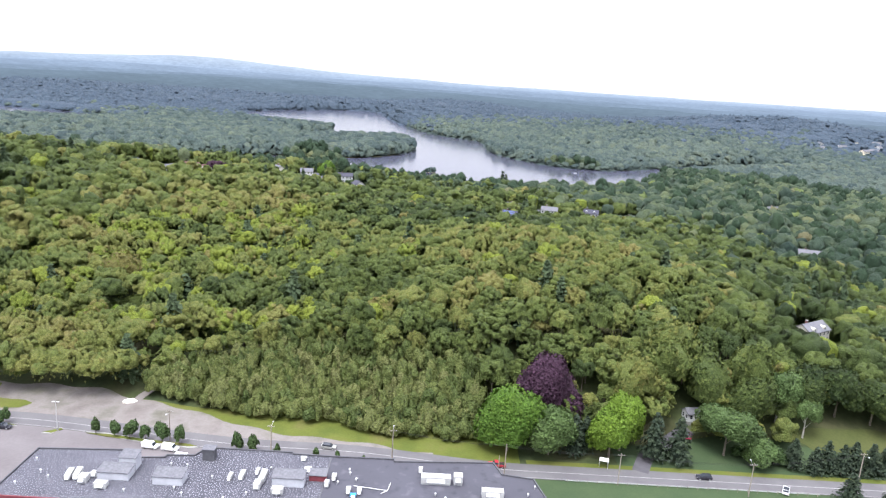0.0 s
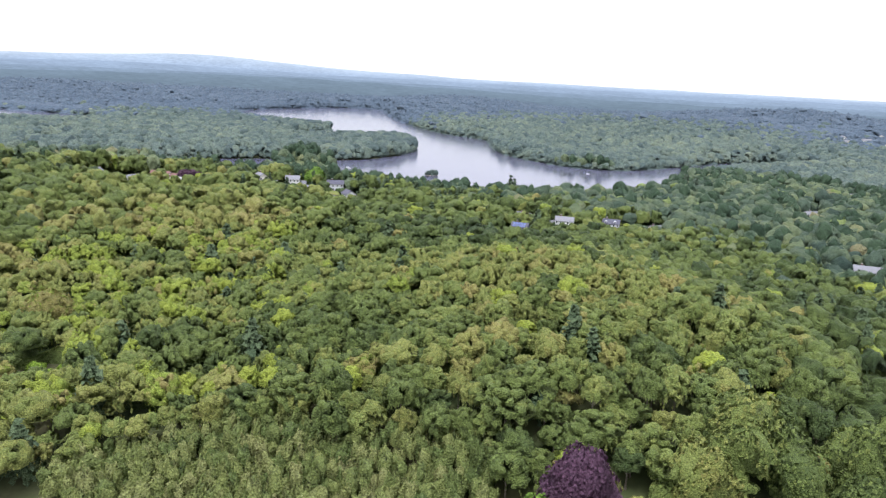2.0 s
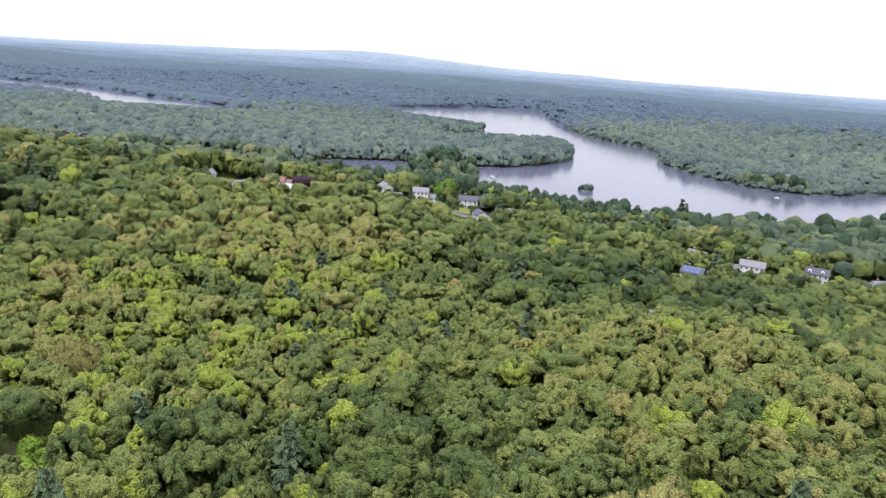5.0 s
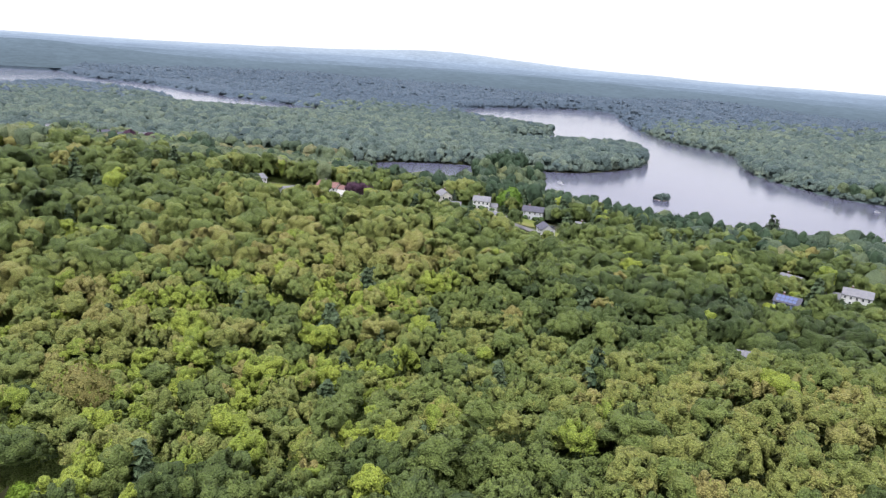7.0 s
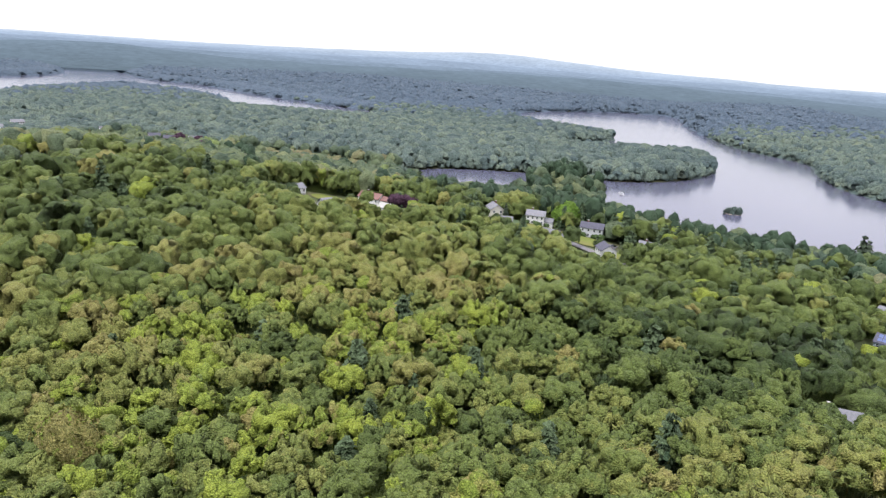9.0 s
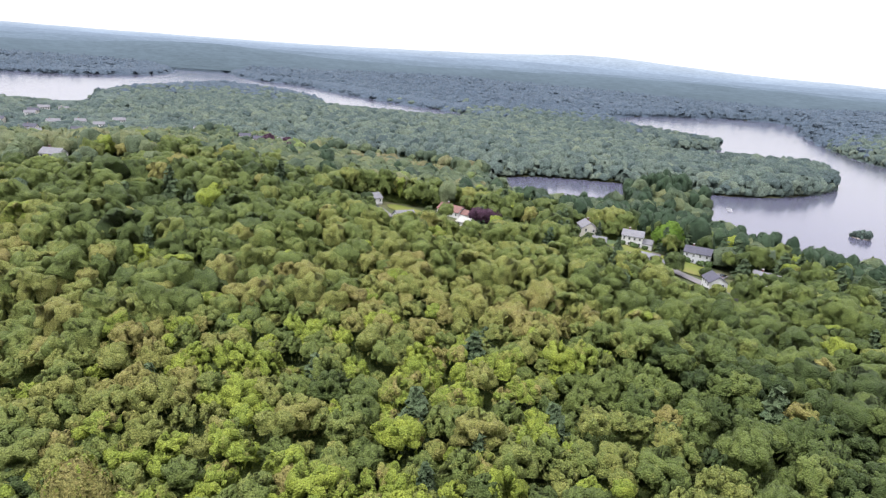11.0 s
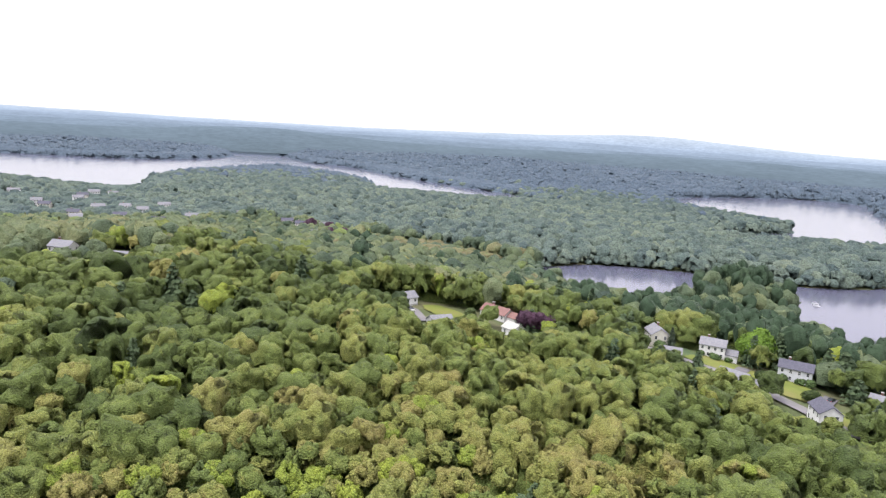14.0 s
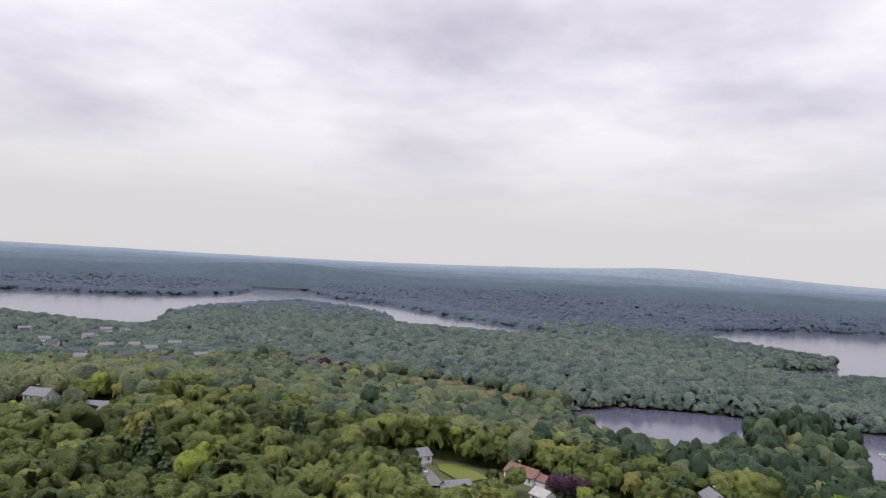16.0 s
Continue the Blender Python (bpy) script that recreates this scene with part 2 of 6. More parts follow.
def water_material():
    m = bpy.data.materials.new("lake_water")
    m.use_nodes = True
    nt = m.node_tree
    N, L = nt.nodes.new, nt.links.new
    b = nt.nodes["Principled BSDF"]
    b.inputs["Base Color"].default_value = (0.068, 0.069, 0.104, 1)
    b.inputs["Roughness"].default_value = 0.12
    b.inputs["IOR"].default_value = 1.33
    b.inputs["Specular IOR Level"].default_value = 0.5
    tc, no, bp = N("ShaderNodeTexCoord"), N("ShaderNodeTexNoise"), N("ShaderNodeBump")
    no.inputs["Scale"].default_value, no.inputs["Detail"].default_value = 0.35, 5.0
    bp.inputs["Strength"].default_value, bp.inputs["Distance"].default_value = 0.35, 0.25
    L(tc.outputs["Object"], no.inputs["Vector"]); L(no.outputs["Fac"], bp.inputs["Height"]); L(bp.outputs[0], b.inputs["Normal"])
    return m


WATER = water_material()


def distance_material():
    """Far wooded hills: a plain, glowing backdrop of the distance, its painted haze paler from hill to hill."""
    m = bpy.data.materials.new("far_hills")
    m.use_nodes = True
    nt = m.node_tree
    N, L = nt.nodes.new, nt.links.new
    b = nt.nodes["Principled BSDF"]
    tc = N("ShaderNodeTexCoord")
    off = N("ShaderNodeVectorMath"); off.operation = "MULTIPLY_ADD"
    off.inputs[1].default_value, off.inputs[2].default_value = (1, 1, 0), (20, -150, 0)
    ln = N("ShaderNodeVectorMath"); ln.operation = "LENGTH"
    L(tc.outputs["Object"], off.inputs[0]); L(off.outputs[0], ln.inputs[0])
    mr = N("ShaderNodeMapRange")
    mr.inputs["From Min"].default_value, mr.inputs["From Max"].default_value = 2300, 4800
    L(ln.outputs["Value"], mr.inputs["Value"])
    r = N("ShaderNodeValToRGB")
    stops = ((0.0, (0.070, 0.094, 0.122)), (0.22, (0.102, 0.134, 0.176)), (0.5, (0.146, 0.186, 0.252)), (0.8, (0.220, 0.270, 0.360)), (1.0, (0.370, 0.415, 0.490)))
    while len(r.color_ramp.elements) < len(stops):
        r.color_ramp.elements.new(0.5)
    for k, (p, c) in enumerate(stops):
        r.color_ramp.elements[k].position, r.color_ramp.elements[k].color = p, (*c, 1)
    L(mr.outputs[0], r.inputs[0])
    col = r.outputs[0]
    for size, lo, hi in ((0.035, 0.84, 1.16), (0.004, 0.88, 1.12)):
        no, k, sc = N("ShaderNodeTexNoise"), N("ShaderNodeMapRange"), N("ShaderNodeVectorMath")
        no.inputs["Scale"].default_value, no.inputs["Detail"].default_value, no.inputs["Roughness"].default_value = size, 5.0, 0.65
        k.inputs["From Min"].default_value, k.inputs["From Max"].default_value = 0.3, 0.7
        k.inputs["To Min"].default_value, k.inputs["To Max"].default_value = lo, hi
        sc.operation = "SCALE"
        L(tc.outputs["Object"], no.inputs["Vector"]); L(no.outputs["Fac"], k.inputs["Value"])
        L(col, sc.inputs[0]); L(k.outputs[0], sc.inputs["Scale"])
        col = sc.outputs[0]
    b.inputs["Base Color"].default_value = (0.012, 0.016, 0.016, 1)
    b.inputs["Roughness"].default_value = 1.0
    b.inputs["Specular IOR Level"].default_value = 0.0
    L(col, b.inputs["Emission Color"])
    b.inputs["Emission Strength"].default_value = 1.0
    return m

# ---------- the lie of the land ----------
def smooth(a, b, v):
    k = np.clip((v - a) / (b - a), 0, 1)
    return k * k * (3 - 2 * k)


def bell(x, y, cx, cy, sx, sy, h):
    return h * np.exp(-0.5 * (((x - cx) / sx) ** 2 + ((y - cy) / sy) ** 2))


WATER_Z = 7.0
LAKE = [(-300, 835), (-312, 800), (-270, 738), (-225, 716), (-186, 722), (-174, 748), (-168, 784), (-140, 804), (-114, 796), (-106, 760), (-94, 728), (-60, 710), (-30, 696),
        (10, 684), (60, 682), (110, 698), (160, 700), (216, 745), (255, 815), (292, 900), (375, 985), (470, 1050), (560, 1090), (600, 1130), (550, 1168),
        (450, 1150), (335, 1043), (240, 962), (180, 964), (139, 1005), (90, 1090), (80, 1190), (86, 1287), (60, 1360), (5, 1405), (-62, 1560),
        (-150, 1950), (-180, 2230), (-300, 2270), (-430, 2060), (-520, 1840), (-480, 1640), (-400, 1520), (-300, 1440), (-215, 1420), (-204, 1331),
        (-288, 1235), (-245, 1155), (-172, 1182), (-65, 1265)]
LAKE += [(-41, 1145), (-38, 1062), (-74, 972), (-122, 922), (-202, 912), (-283, 870)]
WEST_LAKE = [(-590, 1320), (-690, 1222), (-775, 1170), (-835, 1190), (-950, 1312), (-1150, 1386), (-1320, 1385), (-1190, 1050), (-1100, 930),
             (-915, 815), (-996, 770), (-1149, 733), (-1400, 640), (-1800, 700), (-1760, 930), (-1668, 1055), (-1552, 1208), (-1652, 1542),
             (-2166, 1860), (-2010, 2000), (-1504, 1625), (-1324, 1668), (-1041, 1520), (-821, 1460), (-640, 1420)]
POND = [(-2850, 1330), (-2650, 1390), (-2640, 1690), (-2850, 1720)]


def rounded(poly, times=2):
    """Corner-cutting turns the corners, placed to fit the camera's view, into a soft shoreline."""
    p = np.array(poly, float)
    for _ in range(times):
        q = np.roll(p, -1, 0)
        p = np.stack([0.75 * p + 0.25 * q, 0.25 * p + 0.75 * q], 1).reshape(-1, 2)
    return p


SHORES = [rounded(LAKE), rounded(WEST_LAKE), rounded(POND)]


def shore_distance(x, y):
    """Metres to the nearest shoreline, negative on the water."""
    x, y = np.asarray(x, float), np.asarray(y, float)
    best = np.full(x.shape, 1e9)
    wet = np.zeros(x.shape, bool)
    for p in SHORES:
        q = np.roll(p, -1, 0)
        inside = np.zeros(x.shape, bool)
        for (ax, ay), (bx, by) in zip(p, q):
            dx, dy = bx - ax, by - ay
            k = np.clip(((x - ax) * dx + (y - ay) * dy) / (dx * dx + dy * dy + 1e-9), 0, 1)
            best = np.minimum(best, np.hypot(x - ax - k * dx, y - ay - k * dy))
            if ay != by:
                inside ^= ((ay > y) != (by > y)) & (x < (bx - ax) * (y - ay) / (by - ay) + ax)
        wet |= inside
    return np.where(wet, -best, best)


def land(x, y):
    """Height of the dry land."""
    x, y = np.asarray(x, float), np.asarray(y, float)
    z = 8.5 * smooth(280, 620, y) + 8.5 * smooth(-500, -900, x) * (1 - smooth(280, 620, y))
    rise = smooth(204, 250, y)
    z = z + rise * (bell(x, y, 60, 310, 85, 85, 28) + bell(x, y, -350, 455, 130, 105, 39) + bell(x, y, -120, 560, 120, 75, 16))
    z = z + bell(x, y, -470, 1020, 180, 100, 9)
    z = z + bell(x, y, 380, 1500, 220, 260, 26) + bell(x, y, 880, 1800, 260, 260, 55) + bell(x, y, 60, 2200, 160, 350, 30)
    z = z + bell(x, y, -900, 2450, 500, 330, 14) + bell(x, y, -1500, 2300, 400, 300, 12) + bell(x, y, 300, 2600, 700, 350, 8)
    z = z + bell(x, y, -2000, 1250, 130, 260, 12)
    far = np.hypot(x + 20, y - 150)
    z = z + 78 * smooth(2400, 4700, far)
    return z


def ground_z(x, y, d=None):
    d = shore_distance(x, y) if d is None else d
    z = land(x, y)
    bank = smooth(0, 45, d)
    return np.where(d < 0, np.maximum(WATER_Z + d * 0.25, 1.0), WATER_Z + 0.4 + (np.maximum(z, WATER_Z + 0.4) - WATER_Z - 0.4) * bank) * (d < 45) + z * (d >= 45)


def gz(x, y):
    return float(ground_z(np.array([float(x)]), np.array([float(y)]))[0])


def mesh_from(name, verts, tris, mat, tint=None, soft=None, normals=None):
    """A mesh out of arrays of corners and triangles."""
    me = bpy.data.meshes.new(name)
    n, f = len(verts), len(tris)
    me.vertices.add(n)
    me.vertices.foreach_set("co", np.ascontiguousarray(verts, np.float32).ravel())
    me.loops.add(3 * f)
    me.loops.foreach_set("vertex_index", np.ascontiguousarray(tris, np.int32).ravel())
    me.polygons.add(f)
    me.polygons.foreach_set("loop_start", np.arange(0, 3 * f, 3, dtype=np.int32))
    me.polygons.foreach_set("loop_total", np.full(f, 3, np.int32))
    if soft is not None:
        me.polygons.foreach_set("use_smooth", np.ascontiguousarray(soft, bool))
    if tint is not None:
        a = me.attributes.new("tint", "FLOAT", "POINT")
        a.data.foreach_set("value", np.ascontiguousarray(tint, np.float32))
    me.materials.append(mat)
    if normals is not None:
        a = me.attributes.new("custom_normal", "FLOAT_VECTOR", "POINT")
        a.data.foreach_set("vector", np.ascontiguousarray(normals, np.float32).ravel())
    me.update(calc_edges=True)
    return me


def stretch(*runs):
    """Grid lines: runs of (from, to, step)."""
    return np.unique(np.concatenate([np.arange(a, b + 0.1, s) for a, b, s in runs]).round(2))


def grid_mesh(name, xs, ys, zf, mat):
    X, Y = np.meshgrid(xs, ys)
    Z = zf(X, Y)
    v = np.stack([X, Y, Z], -1).reshape(-1, 3)
    nx, ny = len(xs), len(ys)
    i = (np.arange(ny - 1)[:, None] * nx + np.arange(nx - 1)[None]).ravel()
    t = np.concatenate([np.stack([i, i + 1, i + nx + 1], 1), np.stack([i, i + nx + 1, i + nx], 1)])
    return mesh_from(name, v, t, mat, soft=np.ones(len(t), bool))


ground = tagged(new("ground", grid_mesh("ground", stretch((-4900, -2400, 250), (-2400, -700, 40), (-700, 500, 10), (500, 1400, 40), (1400, 4900, 250)),
                stretch((-1500, 0, 150), (0, 180, 20), (180, 260, 4), (260, 1100, 10), (1100, 2500, 30), (2500, 4900, 200)), ground_z, SOIL)),
                "wooded rolling ground, dark forest floor between trees", "ground", kind="structure")


def water_mesh(name, shore):
    """A sheet of water that reaches a little under its banks."""
    bm = bmesh.new()
    p, q, o = shore, np.roll(shore, -1, 0), np.roll(shore, 1, 0)
    side = (q - o) / np.maximum(np.linalg.norm(q - o, axis=1), 1e-6)[:, None]
    area = np.sum(p[:, 0] * q[:, 1] - q[:, 0] * p[:, 1])
    p = p + np.stack([side[:, 1], -side[:, 0]], 1) * (5.0 if area > 0 else -5.0)
    ring = [bm.verts.new((x, y, WATER_Z)) for x, y in p]
    edges = [bm.edges.new((a, b)) for a, b in zip(ring, ring[1:] + ring[:1])]
    bmesh.ops.triangle_fill(bm, use_beauty=True, edges=edges, normal=(0, 0, 1))
    for f in bm.faces:
        if f.normal.z < 0:
            f.normal_flip()
    me = bpy.data.meshes.new(name)
    bm.to_mesh(me)
    bm.free()
    me.materials.append(WATER)
    return me


for k, text in enumerate(("calm grey lake water under an overcast sky", "calm pale western arm of the lake", "small distant pond")):
    tagged(new("water_%d" % (k + 1), water_mesh("water", SHORES[k])), text, "lake", kind="structure")


# far hill ranges, a plain backdrop beyond the woods
def range_mesh(name, radius, depth, top, mat, seed):
    az = np.radians(np.arange(-95, 75.1, 0.5))
    rows = []
    rough = np.array([noise.fractal(Vector((a * 9 + seed, seed, 0)), 1.0, 2.0, 5) for a in az])
    crest = np.array([top(math.degrees(a)) for a in az]) + rough * 5
    for r, k in ((radius - depth, 0.0), (radius - depth * 0.6, 0.45), (radius - depth * 0.25, 0.85), (radius, 1.0), (radius + 60, 0.9), (radius + 140, -0.2)):
        base = land(-20 + np.sin(az) * r, 150 + np.cos(az) * r) + (3 if k < 0.95 else -12)
        rows.append(np.stack([-20 + np.sin(az) * r, 150 + np.cos(az) * r, base + (crest - base) * k], 1))
    v = np.concatenate(rows)
    n = len(az)
    i = (np.arange(len(rows) - 1)[:, None] * n + np.arange(n - 1)[None]).ravel()
    t = np.concatenate([np.stack([i, i + 1, i + n + 1], 1), np.stack([i, i + n + 1, i + n], 1)])
    return mesh_from(name, v, t, mat, soft=np.ones(len(t), bool))


def hump(a, c, s, h):
    return h * math.exp(-0.5 * ((a - c) / s) ** 2)


RANGES = [
    (4700, 500, lambda a: 106 + hump(a, -18.5, 4.5, 34) + hump(a, -17, 11, 32) + hump(a, -30, 7, 12)),
    (4050, 450, lambda a: 84 + hump(a, -22, 9, 24) + hump(a, 5, 10, 4)),
    (3450, 450, lambda a: 66 + hump(a, -18, 12, 16) + hump(a, -50, 8, 12)),
    (2900, 520, lambda a: 56 + hump(a, -14, 12, 24) + hump(a, -48, 5, 30)),
]
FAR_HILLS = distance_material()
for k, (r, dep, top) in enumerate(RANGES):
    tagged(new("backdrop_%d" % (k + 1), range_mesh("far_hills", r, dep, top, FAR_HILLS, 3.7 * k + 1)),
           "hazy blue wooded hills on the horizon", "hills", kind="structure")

# ---------- trees ----------
rng = np.random.default_rng(7)


def ico(level):
    bm = bmesh.new()
    bmesh.ops.create_icosphere(bm, subdivisions=level, radius=1.0)
    v = np.array([x.co[:] for x in bm.verts])
    f = np.array([[w.index for w in p.verts] for p in bm.faces])
    bm.free()
    return v, f


ICO = {k: ico(k) for k in (1, 2, 3, 4)}


def leaf_clumps(p, n, size, r, wild=0.5):
    """Small tilted leaf clumps at the points p with outward ways n: corners, triangles."""
    m = len(p)
    n = n + r.normal(0, wild, (m, 3))
    n /= np.linalg.norm(n, axis=1)[:, None] + 1e-9
    a = np.cross(n, r.normal(0, 1, (m, 3)))
    a /= np.linalg.norm(a, axis=1)[:, None] + 1e-9
    b = np.cross(n, a)
    s = size * r.uniform(0.65, 1.35, (m, 1))
    c = []
    for u, w in ((1, 0.15), (0.1, 1), (-1, -0.1), (-0.15, -1)):
        j = r.uniform(0.65, 1.2, (m, 1))
        c.append(p + s * j * (u * a + w * b) + n * s * r.normal(0, 0.18, (m, 1)))
    v = np.stack(c, 1).reshape(-1, 3)
    leaf_clumps.facing = n
    k = np.arange(m)[:, None] * 4
    t = np.concatenate([k + np.array([0, 1, 2]), k + np.array([0, 2, 3])])
    return v, t


def lobed_crown(seed, lobes, clumps, size, core, spread=0.70, tall=0.62, uneven=0.20, skirt=-0.6):
    """A broadleaf crown of radius about 1 whose top is near z = 1.9: a dome of bulging leaf masses, with loose clumps standing off it.
    Returns corners, triangles, tint wander, facing."""
    r = np.random.default_rng(seed)
    i = np.arange(lobes) + 0.5
    cz = 1 - 1.5 * i / lobes
    a = i * 2.39996 + r.uniform(0, 6.3)
    d = np.stack([np.sqrt(1 - cz ** 2) * np.cos(a), np.sqrt(1 - cz ** 2) * np.sin(a), cz], 1) + r.normal(0, 0.12, (lobes, 3))
    d /= np.linalg.norm(d, axis=1)[:, None]
    swell = np.ones(lobes)
    for _ in range(3):
        w = r.normal(0, 1, 3)
        swell += uneven * 0.6 * np.sin(2.2 * d @ w + r.uniform(0, 6))
    mid = np.array([0, 0, 1.0])
    C = mid + d * np.array([spread, spread, tall]) * (swell * r.uniform(0.84, 1.10, lobes))[:, None]
    S = r.uniform(0.20, 0.44, lobes) * math.sqrt(24 / lobes)
    lean, wide = r.normal(0, 0.10, 2), r.uniform(0.84, 1.18, 2)
    tone = r.normal(0, 0.035, lobes)
    V, T, tint, way = [], [], [], []
    if clumps:
        P, Nn, lob = [], [], []
        w = S ** 2 / np.sum(S ** 2)
        while sum(len(x) for x in P) < clumps:
            k = r.choice(lobes, 4 * clumps, p=w)
            n = r.normal(0, 1, (4 * clumps, 3)); n /= np.linalg.norm(n, axis=1)[:, None]
            p = C[k] + n * S[k, None] * r.uniform(0.94, 1.14, (len(k), 1))
            ok = (n[:, 2] > -0.5) & (np.sum(n * d[k], 1) > -0.1)
            for c, q in zip(C, S):
                ok &= np.sum((p - c) ** 2, 1) > (0.86 * q) ** 2
            P.append(p[ok]); Nn.append(n[ok]); lob.append(k[ok])
        P, Nn, lob = (np.concatenate(x)[:clumps] for x in (P, Nn, lob))
        v, t = leaf_clumps(P, Nn, size, r)
        face = 0.75 * Nn + 0.25 * d[lob] + 0.75 * leaf_clumps.facing
        way.append(np.repeat(face / np.linalg.norm(face, axis=1)[:, None], 4, 0))
        V.append(v); T.append(t); tint.append(np.repeat(tone[lob] + r.normal(0.02, 0.035, clumps), 4))
    v, f = ICO[core]
    reach, who = np.full(len(v), 0.3), np.zeros(len(v), int)
    for n, (c, q) in enumerate(zip(C, S)):
        o = c - mid
        b = v @ o
        h = b * b - (o @ o - q * q)
        far = np.where(h > 0, b + np.sqrt(np.maximum(h, 0)), 0)
        who = np.where(far > reach, n, who)
        reach = np.maximum(reach, far)
    cv = mid + v * (reach * r.uniform(0.98, 1.02, len(v)))[:, None]
    face = cv - C[who]
    face = face / (np.linalg.norm(face, axis=1)[:, None] + 1e-6) + 0.22 * v
    keep = v[f].mean(1)[:, 2] > skirt
    T.append(f[keep] + sum(len(x) for x in V))
    V.append(cv); tint.append(tone[who] - 0.02); way.append(face / np.linalg.norm(face, axis=1)[:, None])
    V = np.concatenate(V)
    V[:, :2] = V[:, :2] * wide + lean * (V[:, 2:] - 0.6)
    way = np.concatenate(way)
    way[:, 2] = np.where(V[:, 2] < 1.0, np.maximum(way[:, 2], 0.15), way[:, 2])
    return V, np.concatenate(T), np.concatenate(tint), way / np.linalg.norm(way, axis=1)[:, None]


def pine_crown(seed, tiers, sprays, size):
    """A white pine of radius about 1 and height 1 (set by its own scale): uneven whorls of sprays up a narrow core."""
    r = np.random.default_rng(seed)
    P, D = [], []
    for k in range(tiers):
        h = 0.16 + 0.8 * k / (tiers - 1)
        rad = (1.02 - h) ** 0.75 * r.uniform(0.85, 1.15)
        m = max(3, int(sprays * (0.35 + rad) / 1.0))
        a = np.arange(m) * 2 * math.pi / m + r.uniform(0, 6) + r.normal(0, 0.2, m)
        for q in (0.35, 0.7, 1.0):
            rr = rad * q * r.uniform(0.8, 1.15, m)
            P.append(np.stack([rr * np.cos(a), rr * np.sin(a), h * 2.6 - 0.16 * rr + r.normal(0, 0.03, m)], 1))
            D.append(np.stack([0.5 * np.cos(a), 0.5 * np.sin(a), np.full(m, 0.9)], 1))
    P, D = np.concatenate(P), np.concatenate(D)
    v, t = leaf_clumps(P, D, size, r, 0.3)
    face = 0.6 * D + 0.5 * leaf_clumps.facing + P * np.array([0.5, 0.5, 0])
    tint = np.repeat(0.45 + r.normal(0, 0.16, len(P)), 4)
    n = 7
    a = np.arange(n) * 2 * math.pi / n
    cone = np.concatenate([np.stack([0.5 * np.cos(a), 0.5 * np.sin(a), np.full(n, 0.35)], 1), [[0, 0, 2.6]]])
    ct = np.array([[i, (i + 1) % n, n] for i in range(n)]) + len(v)
    return np.concatenate([v, cone]), np.concatenate([t, ct]), np.concatenate([tint, np.full(n + 1, 0.2)]), np.concatenate([np.repeat(face / np.linalg.norm(face, axis=1)[:, None], 4, 0), cone / np.linalg.norm(cone, axis=1)[:, None]])


def domed(tz, rad, high, depth=1.4):
    """Height above the ground: a round top as deep as the crown is wide, with a long skirt of foliage below it."""
    v = np.minimum(rad * depth, high / 1.5)
    u = 1.9 - tz
    return np.where(u < 0.9, high - u * v, (high - 0.9 * v) * np.maximum(tz, 0.0))


def scatter(name, label, mat, templates, xs, ys, zs, rads, highs, tints, crown_h=1.9, low=None, depth=1.4):
    """Many trees as one mass: every tree is one of the templates, turned, sized and tinted for itself."""
    V, T, K, W, base = [], [], [], [], 0
    pick = rng.integers(0, len(templates), len(xs))
    if low is not None:      # the second half of the templates reach down to the ground
        half = len(templates) // 2
        pick = pick % half + half * low
    turn = rng.uniform(0, 6.283, len(xs))
    for n, (tv, tt, tk, tn) in enumerate(templates):
        i = np.nonzero(pick == n)[0]
        if not len(i):
            continue
        c, s = np.cos(turn[i])[:, None], np.sin(turn[i])[:, None]
        X = (tv[None, :, 0] * c - tv[None, :, 1] * s) * rads[i, None] + xs[i, None]
        Y = (tv[None, :, 0] * s + tv[None, :, 1] * c) * rads[i, None] + ys[i, None]
        Z = (domed(tv[None, :, 2], rads[i, None], highs[i, None], depth) if crown_h < 2 else tv[None, :, 2] * (highs[i, None] / crown_h)) + zs[i, None]
        V.append(np.stack([X, Y, Z], -1).reshape(-1, 3).astype(np.float32))
        T.append((tt[None] + (base + np.arange(len(i)) * len(tv))[:, None, None]).reshape(-1, 3))
        K.append((tk[None] + tints[i, None]).ravel())
        W.append(np.stack([tn[None, :, 0] * c - tn[None, :, 1] * s, tn[None, :, 0] * s + tn[None, :, 1] * c, np.repeat(tn[None, :, 2], len(i), 0)], -1).reshape(-1, 3).astype(np.float32))
        base += len(i) * len(tv)
    me = mesh_from(name, np.concatenate(V), np.concatenate(T), mat, np.concatenate(K), np.ones(sum(len(q) for q in T), bool), np.concatenate(W))
    return tagged(new(name, me), label, "woods", kind="stuff")


# open ground where no wood grows: (x, y, half width, half depth, turn)
CLEAR = []


def clearing(x, y, a, b, turn=0.0):
    CLEAR.append((x, y, a, b, math.radians(turn)))


LOW = []     # trees kept low so the houses behind them show from the camera: (x, y, radius)


def low_growth(x, y):
    k = np.ones(x.shape)
    for cx, cy, r in LOW:
        k = np.minimum(k, 0.60 + 0.40 * smooth(r * 0.7, r * 1.5, np.hypot(x - cx, y - cy)))
    return k


def open_ground(x, y, grow=0.0):
    bad = np.zeros(x.shape, bool)
    for cx, cy, a, b, t in CLEAR:
        u, w = (x - cx) * math.cos(t) + (y - cy) * math.sin(t), -(x - cx) * math.sin(t) + (y - cy) * math.cos(t)
        bad |= (np.abs(u / (a + grow)) ** 3 + np.abs(w / (b + grow)) ** 3) < 1
    return bad


def wood_edge(x):
    """Where the woods begin behind the road: the verge is deeper to the west."""
    return 213 - 10 * smooth(0, 30, x) + 4 * smooth(-60, -88, x) - 4 * smooth(-96, -104, x)


